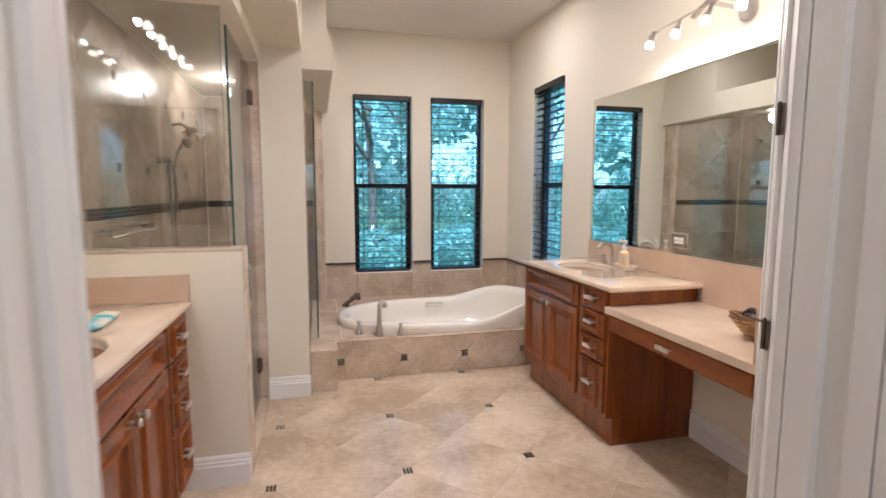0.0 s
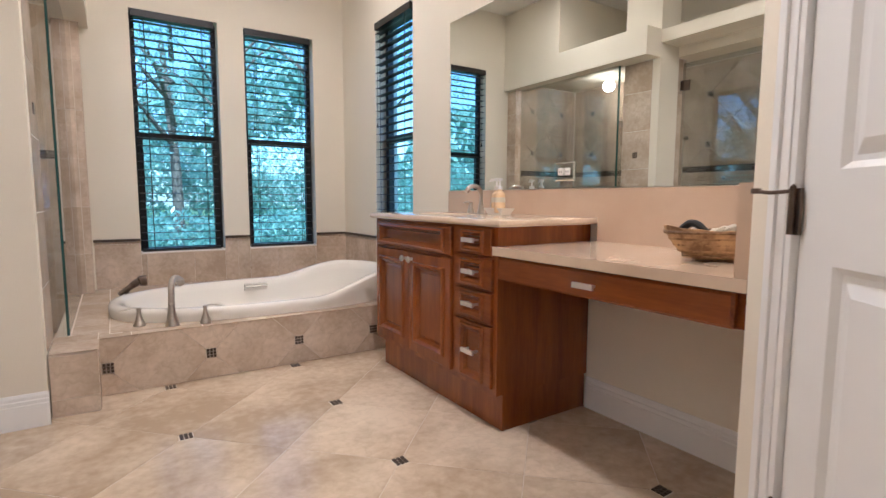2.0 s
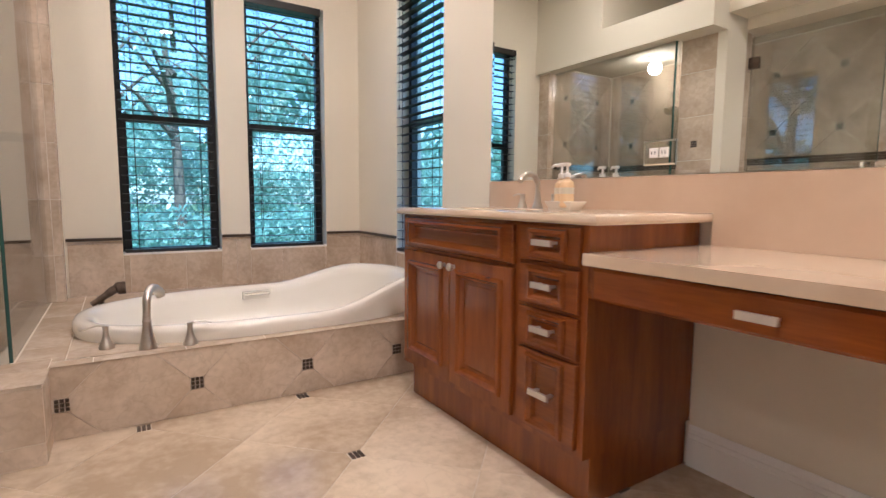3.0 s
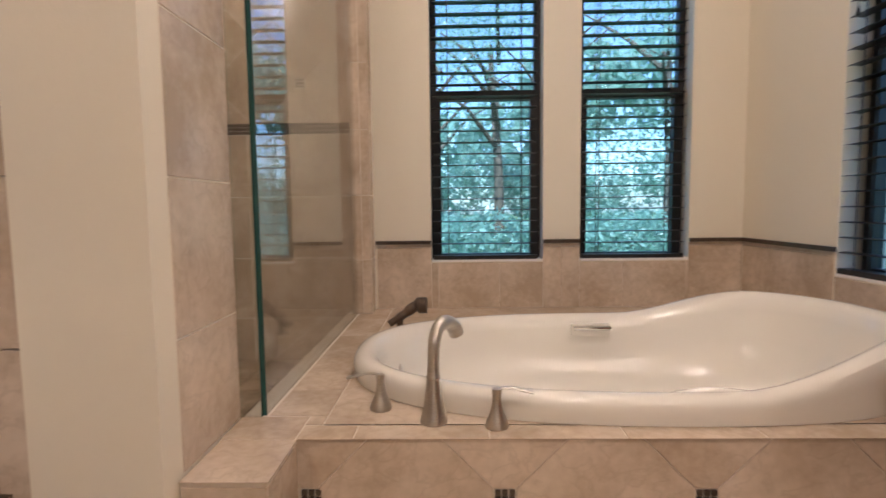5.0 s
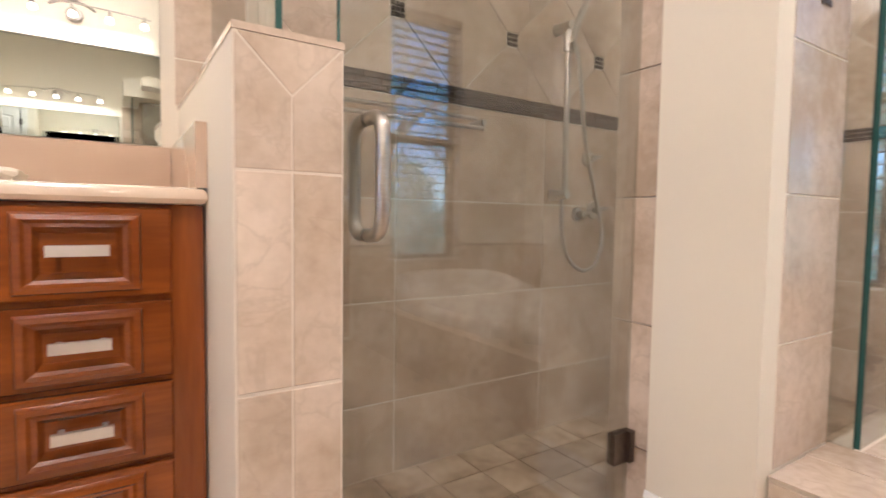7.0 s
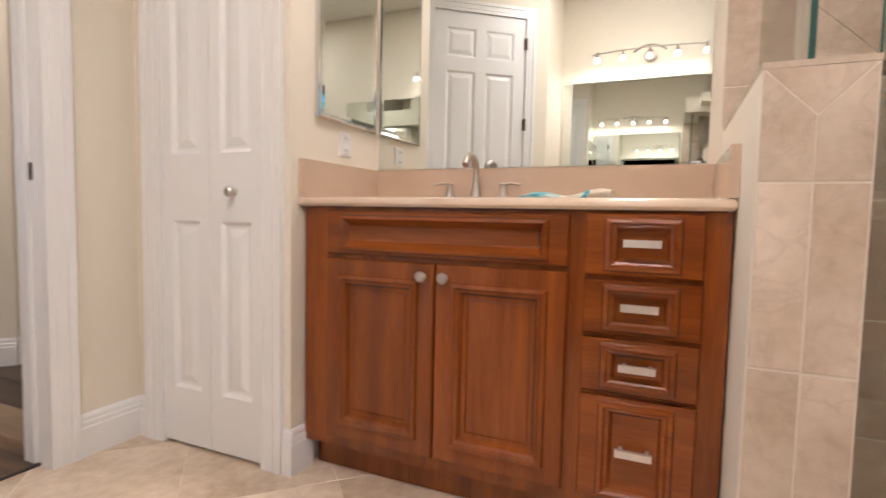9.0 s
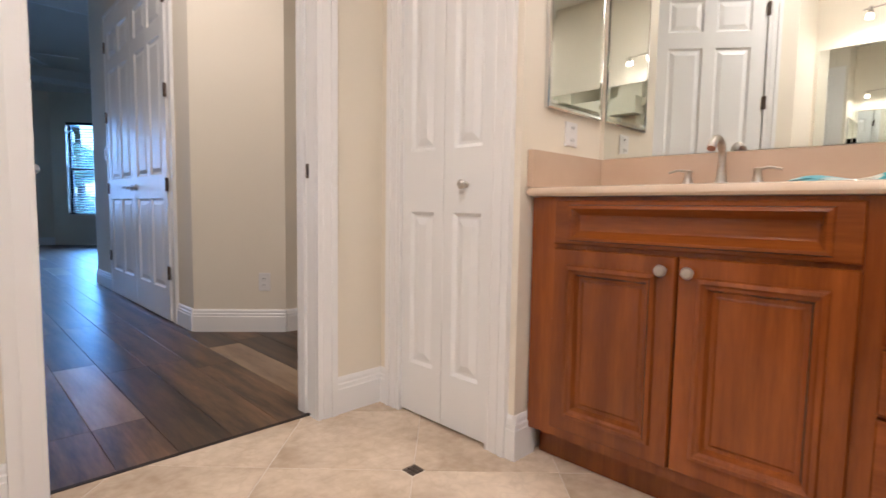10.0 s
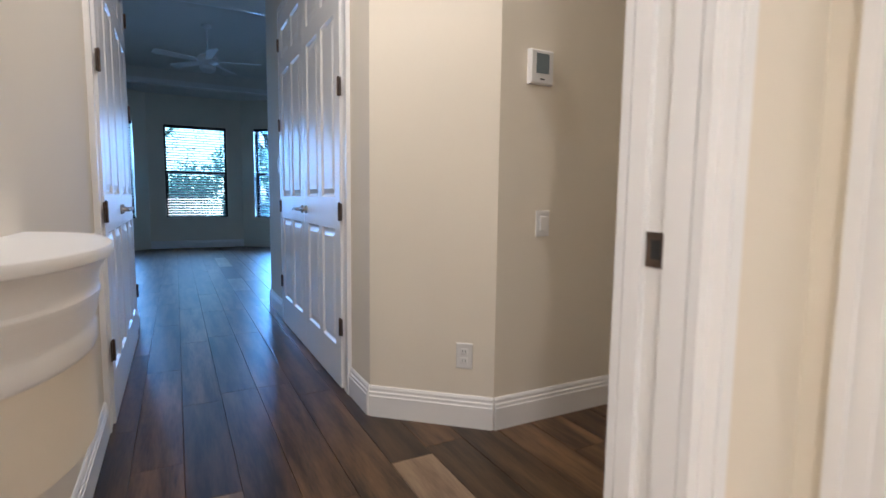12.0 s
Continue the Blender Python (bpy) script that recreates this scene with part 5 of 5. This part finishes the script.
for i in range(10):
    x = rb.uniform(7.2, 9.0)
    y = 3.6 + 0.85 * i + rb.uniform(-.2, .2)
    ob = leaf_mass("shrub", [(x + rb.uniform(-.3, .3), y + rb.uniform(-.4, .4), rb.uniform(-0.2, 0.9), .5, .55, .5, 0.2) for _ in range(5)], 2600, 0.045, "", "", 120 + i)
    tagged(ob, "leafy green garden shrub", "shrub", "garden shrubs")
for i in range(12):
    x = -9.0 + 1.9 * i + rb.uniform(-.3, .3)
    ob = leaf_mass("hedge", [(x + rb.uniform(-1.0, 1.0), rb.uniform(17.5, 19.5), rb.uniform(-0.2, 1.9), 1.0, .8, .7, 0.125) for _ in range(8)], 3600, 0.075, "", "", 210 + i)
    tagged(ob, "tall leafy hedge behind the garden trees", "hedge", "garden hedge")
ob = leaf_mass("far_woods", [(-30 + 5 * i + rb.uniform(-1, 1), 34 + rb.uniform(-3, 3), rb.uniform(1, 9), 3.5, 2.5, 3.0, 1 / 14) for i in range(14)] , 9000, 0.45, "", "", 7)
tagged(ob, "dense far woods behind the garden", "woods", kind="stuff")
ob = leaf_mass("far_woods", [(30 + rb.uniform(-3, 3), -25 + 5 * i, rb.uniform(1, 9), 2.5, 3.5, 3.0, 1 / 14) for i in range(14)] , 7000, 0.45, "", "", 9)
tagged(ob, "dense far woods beside the house", "woods", kind="stuff")

# ---- tile, stone and plank pieces ----
floor = bpy.data.objects["floor_bathroom"]
X0, Y0 = 1.336, 4.261


def clip_half(poly, f):
    out = []
    for i, p in enumerate(poly):
        q = poly[(i + 1) % len(poly)]
        a, b = f(p), f(q)
        if a >= 0:
            out.append(p)
        if (a >= 0) != (b >= 0):
            u = a / (a - b)
            out.append((p[0] + u * (q[0] - p[0]), p[1] + u * (q[1] - p[1])))
    return out


def clip_rect(poly, x0, x1, y0, y1):
    for f in (lambda p: p[0] - x0, lambda p: x1 - p[0], lambda p: p[1] - y0, lambda p: y1 - p[1]):
        if len(poly) > 2:
            poly = clip_half(poly, f)
    return poly if len(poly) > 2 else None


def area(poly):
    return abs(sum(p[0] * q[1] - q[0] * p[1] for p, q in zip(poly, poly[1:] + poly[:1]))) / 2


def diamonds(x0, x1, y0, y1, ox, oy, pitch, gap, cut):
    """Diagonal squares whose west and east (or south and north) corners are cut for the inserts at (ox, oy) + pitch."""
    out = []
    h = pitch / 2 - gap * 0.7
    for i in range(int((x0 - ox) / pitch * 2) - 3, int((x1 - ox) / pitch * 2) + 4):
        for j in range(int((y0 - oy) / pitch * 2) - 3, int((y1 - oy) / pitch * 2) + 4):
            if (i + j) % 2 == 0:
                continue
            cx, cy = ox + i * pitch / 2, oy + j * pitch / 2
            k = cut
            if i % 2:
                poly = [(cx - h + k, cy - k), (cx, cy - h), (cx + h - k, cy - k), (cx + h - k, cy + k), (cx, cy + h), (cx - h + k, cy + k)]
            else:
                poly = [(cx - k, cy - h + k), (cx + k, cy - h + k), (cx + h, cy), (cx + k, cy + h - k), (cx - k, cy + h - k), (cx - h, cy)]
            poly = clip_rect(poly, x0, x1, y0, y1)
            if poly and area(poly) > 0.0006:
                out.append(poly)
    return out


def tile_piece(poly, z0, z1, parent, mat, name="tile", m=None, e=0.0012):
    """One stone piece with eased edges, its own middle as origin."""
    cx, cy = sum(p[0] for p in poly) / len(poly), sum(p[1] for p in poly) / len(poly)
    bm = bmesh.new()
    loops = []
    for z, k in ((z0, 0), (z1 - e, 0), (z1, e)):
        ring = []
        for x, y in poly:
            d = math.hypot(x - cx, y - cy) or 1
            ring.append(bm.verts.new(((x - cx) * (1 - k / d), (y - cy) * (1 - k / d), z)))
        loops.append(ring)
    for a, b in zip(loops, loops[1:]):
        for i in range(len(poly)):
            bm.faces.new((a[i], a[(i + 1) % len(poly)], b[(i + 1) % len(poly)], b[i]))
    bm.faces.new(loops[-1])
    o = part(name, bm, mat, parent)
    o.matrix_basis = (m or Matrix()) @ pose(cx, cy, 0)
    return o


def mosaic_mesh(s=0.052, n=3, gap=0.0045, h=0.0035):
    bm = bmesh.new()
    c = s / n
    for i in range(n):
        for j in range(n):
            x, y = -s / 2 + i * c + gap / 2, -s / 2 + j * c + gap / 2
            bx(bm, x, x + c - gap, y, y + c - gap, -0.004, h - 0.0035 + 0.003)
    me = bpy.data.meshes.new("insert")
    bm.to_mesh(me)
    bm.free()
    me.materials.append(INSERT)
    return me


INS = mosaic_mesh()
for poly in diamonds(XS, 3.64, 1.706, 4.96, X0, Y0, P, 0.0028, 0.0265):
    tile_piece(poly, -0.006, random.uniform(-0.0004, 0.0004), floor, TILE)
for i in range(-3, 5):
    for j in range(-5, 2):
        x, y = X0 + i * P, Y0 + j * P
        if XS < x < 3.62 and YE < y < 4.93:
            more("insert", INS, floor, pose(x, y, 0))

# bath front, deck, step and wainscot
YF = 4.954
mfront = pose(0, 4.958, 0, 90, 0, 0)
for poly in diamonds(1.69, XR, 0.002, DECK - 0.003, 1.712, 0.138, 0.484, 0.003, 0.026):
    tile_piece(poly, 0.0, 0.0035, deck, WTILE, m=mfront)
for i in range(0, 4):
    x = 1.712 + 0.484 * i
    if i == 0:
        x += 0.012
    more("insert", INS, deck, pose(x, 4.958 - 0.0035, 0.138, 90, 0, 0))


def grid_tiles(u0, u1, v0, v1, du, dv, parent, mat, m, thick=0.002, gap=0.004, off=0.0, voff=0.0):
    """Rectangular pieces over a field, laid on the plane of m."""
    u = u0 - ((u0 - off) % du)
    while u < u1:
        v = v0 - ((v0 - voff) % dv)
        while v < v1:
            a, b, c, d = max(u, u0) + gap / 2, min(u + du, u1) - gap / 2, max(v, v0) + gap / 2, min(v + dv, v1) - gap / 2
            if b - a > 0.012 and d - c > 0.012:
                tile_piece([(a, c), (b, c), (b, d), (a, d)], 0.0, thick, parent, mat, m=m)
            v += dv
        u += du


# deck tops
grid_tiles(1.69, XR, YF - 0.008, 5.026, 0.33, 0.4, deck, WTILE, pose(0, 0, DECK - 0.003), 0.002, off=1.69 + 0.14, voff=YF - 0.008)
grid_tiles(1.69, 1.737, 5.03, 5.086, 0.33, 0.33, deck, WTILE, pose(0, 0, DECK - 0.003), 0.002, off=1.69, voff=5.03)
grid_tiles(1.575, 1.737, 5.086, YB, 0.33, 0.33, deck, WTILE, pose(0, 0, DECK - 0.003), 0.002, off=1.575)
grid_tiles(1.509, 1.698, 4.753, YF - 0.008, 0.34, 0.4, deck, WTILE, pose(0, 0, DECK - 0.003), 0.002, off=1.509, voff=4.753)
grid_tiles(1.505, 1.69, YF - 0.008, 5.083, 0.34, 0.4, deck, WTILE, pose(0, 0, DECK - 0.003), 0.002, off=1.505, voff=YF - 0.008)
grid_tiles(1.51, 1.692, 0.002, DECK - 0.003, 0.34, 0.20, deck, WTILE, pose(0, 4.762, 0, 90, 0, 0), 0.002, off=1.51, voff=-0.12)
grid_tiles(4.762, YF, 0.002, DECK - 0.003, 0.34, 0.20, deck, WTILE, pose(1.69, 0, 0, 90, 0, 90), 0.002, off=4.762, voff=-0.12)
north = bpy.data.objects["wall_north"]
east = bpy.data.objects["wall_east"]
ZT = 0.648
for a, b, top in ((1.655, W1[0], ZT), (W1[0], W1[1], ZW0 - 0.004), (W1[1], W2[0], ZT), (W2[0], W2[1], ZW0 - 0.004), (W2[1], XR, ZT)):
    grid_tiles(a, b, DECK - 0.002, top, 0.335, 0.335, north, WTILE, pose(0, YB, 0, 90, 0, 0), 0.0035, gap=0.002, off=1.655, voff=DECK)
for a, b, top in ((-YB + 0.011, -WR[1], ZT), (-WR[1], -WR[0], ZW0 - 0.004), (-WR[0], -4.745, ZT)):
    grid_tiles(a, b, DECK - 0.002, top, 0.335, 0.335, east, WTILE, pose(XR, 0, 0, 90, 0, -90), 0.0035, gap=0.002, off=-YB, voff=DECK)
bm = bmesh.new()
for a, b in ((1.65, W1[0] - 0.002), (W1[1] + 0.002, W2[0] - 0.002), (W2[1] + 0.002, XR)):
    bx(bm, a, b, YB - 0.017, YB, ZT + 0.001, ZT + 0.02)
for a, b in ((WR[1] + 0.002, YB - 0.017), (4.745, WR[0] - 0.002)):
    bx(bm, XR - 0.017, XR, a, b, ZT + 0.001, ZT + 0.02)
structure("tile_liner", bm, INSERT, "dark bronze liner strip capping the tiled wainscot", "trim", bevel=0.004)

# pillar's tiled sides and the pier at the end of the glass
pillar = bpy.data.objects["pillar"]
grid_tiles(4.785, 5.07, DECK, 2.18, 0.42, 0.335, pillar, WTILE, pose(1.505, 0, 0, 90, 0, 90), 0.002, off=4.785, voff=0.245)
jamb = structure("shower_jamb", box(1.10, 1.2375, 4.731, 5.07, 0, 2.219), GROUT, "narrow tiled jamb the shower door hangs on", "jamb")
grid_tiles(1.10, 1.160, 0.02, 2.21, 0.2, 0.335, jamb, WTILE, pose(0, 4.731, 0, 90, 0, 0), 0.002, off=1.10, voff=0.245)
grid_tiles(1.160, 1.2365, 0.02, 2.21, 0.2, 0.335, jamb, WTILE, pose(0, 4.731, 0, 90, 0, 0), 0.0075, off=1.160, voff=0.245)
more("insert", INS, pillar, pose(1.508, 4.93, 1.375, 90, 0, 90))
pier = structure("tiled_pier", box(1.55, 1.64, 6.40, YB, DECK, 2.18), GROUT, "narrow tiled pier where the glass meets the back wall", "pier")
grid_tiles(1.55, 1.65, DECK, 2.18, 0.2, 0.335, pier, WTILE, pose(0, 6.40, 0, 90, 0, 0), 0.0035, voff=0.245)
grid_tiles(6.39, YB, DECK, 2.18, 0.2, 0.335, pier, WTILE, pose(1.64, 0, 0, 90, 0, 90), 0.002, off=6.39, voff=0.245)

# end of the half wall: two columns of tiles with a mitred top
part("grout", box(1.2382, 1.2405, 3.701, 3.869, 0.002, 1.1178), GROUT, pony)
mend = pose(1.238, 0, 0, 90, 0, 90)
for a, b in ((3.702, 3.786), (3.786, 3.868)):
    for c, d in ((0.005, 0.241), (0.245, 0.578), (0.581, 0.917)):
        tile_piece([(a + .002, c + .001), (b - .002, c + .001), (b - .002, d - .001), (a + .002, d - .001)], 0, 0.004, pony, WTILE, m=mend)
tile_piece([(3.703, 0.920), (3.785, 0.920), (3.785, 1.033), (3.703, 1.115)], 0, 0.0035, pony, WTILE, m=mend)
tile_piece([(3.787, 0.920), (3.867, 0.920), (3.867, 1.115), (3.787, 1.033)], 0, 0.0035, pony, WTILE, m=mend)
tile_piece([(3.786, 1.036), (3.865, 1.117), (3.706, 1.117)], 0, 0.0035, pony, WTILE, m=mend)

# shower walls: straight courses, a mosaic band and diagonal tiles above it
wsh = bpy.data.objects["wall_west_shower"]
ZS0, ZS1 = 1.25, 1.31


def shower_wall(u0, u1, parent, m, top=2.29, off=0.0):
    grid_tiles(u0, u1, 0.0, ZS0, 0.66, 0.335, parent, WTILE, m, 0.002, off=off, voff=-0.09)
    for poly in diamonds(u0, u1, ZS1, top, off, 1.52, 0.48, 0.003, 0.027):
        tile_piece(poly, 0, 0.0035, parent, WTILE, m=m)
    for i in range(-12, 14):
        for j in range(-1, 3):
            u, v = off + i * 0.48, 1.52 + j * 0.48
            if u0 + 0.03 < u < u1 - 0.03 and ZS1 + 0.03 < v < top - 0.03:
                more("insert", INS, parent, m @ pose(u, v, 0.003))
    bm = bmesh.new()
    rr = random.Random(3)
    for k in range(3):
        u = u0
        while u < u1 - 0.02:
            w = min(rr.uniform(0.03, 0.075), u1 - u)
            v = ZS0 + 0.001 + k * 0.02
            bx(bm, u + 0.001, u + w - 0.001, v, v + 0.0185, 0, rr.uniform(0.004, 0.006))
            u += w
    return part("mosaic_band", bm, INSERT, parent, "dark glass and stone mosaic band", m=m, kind="stuff")


shower_wall(3.875, YB - 0.012, wsh, pose(XS, 0, 0, 90, 0, 90), off=4.33)
grid_tiles(3.692, 3.875, 1.131, 2.21, 0.4, 0.335, wsh, WTILE, pose(XS, 0, 0, 90, 0, 90), off=3.692, voff=0.245)
shower_wall(XS + 0.012, 1.55, north, pose(0, YB, 0, 90, 0, 0), off=0.3)
shf = bpy.data.objects["floor_bathroom"]
grid_tiles(XS + 0.01, 1.158, 3.88, 5.072, 0.165, 0.165, shf, STILE, pose(0, 0, 0.001), 0.006, off=XS, voff=5.072)
grid_tiles(XS + 0.01, 1.505, 5.072, YB - 0.01, 0.165, 0.165, shf, STILE, pose(0, 0, 0.001), 0.006, off=XS, voff=5.072)
structure("shower_sill", box(1.158, 1.236, 3.872, 4.727, 0.0005, 0.012), WTILE, "low stone sill under the shower door", "sill", bevel=0.003)

# planks
hall = bpy.data.objects["floor_hall"]
rp = random.Random(11)
plank_mesh = {}


def plank(x0, x1, y0, y1, mat):
    w, l = round(x1 - x0, 3), round(y1 - y0, 2)
    key = (w, l, mat.name)
    if key not in plank_mesh:
        bm = bmesh.new()
        e = 0.0012
        lo = [bm.verts.new(p) for p in ((0, 0, -0.006), (w, 0, -0.006), (w, l, -0.006), (0, l, -0.006))]
        mi = [bm.verts.new(p) for p in ((0, 0, -0.0015), (w, 0, -0.0015), (w, l, -0.0015), (0, l, -0.0015))]
        hi = [bm.verts.new(p) for p in ((e, e, 0), (w - e, e, 0), (w - e, l - e, 0), (e, l - e, 0))]
        for a, b in ((lo, mi), (mi, hi)):
            for i in range(4):
                bm.faces.new((a[i], a[(i + 1) % 4], b[(i + 1) % 4], b[i]))
        bm.faces.new(hi)
        ob = part("plank", bm, mat, hall)
        plank_mesh[key] = ob.data
        ob.matrix_basis = pose(x0, y0, 0)
    else:
        more("plank", plank_mesh[key], hall, pose(x0, y0, 0))


x = -2.308
while x < 4.9:
    y = -9.6 + rp.choice((0.0, -0.4, -0.8))
    strip = abs(x - 1.112) < 0.01
    if strip:
        y = -9.14
    while y < 1.68:
        l = 1.2 if strip else rp.choice((0.9, 1.2, 1.2))
        y1 = min(y + l - 0.001, 1.690)
        if y1 - y > 0.05 and y1 > -9.3:
            pale = y > 0.3 if strip else rp.random() < 0.05
            plank(x, x + 0.178, y, y1, PLANKPALE if pale and not (strip and y > 1.5) else PLANK)
        y += l
    x += 0.180
structure("threshold", box(1.345, 2.20, 1.6905, 1.7055, -0.006, 0.003), SUBFLOOR, "dark threshold strip between planks and tiles", "threshold", bevel=0.002)
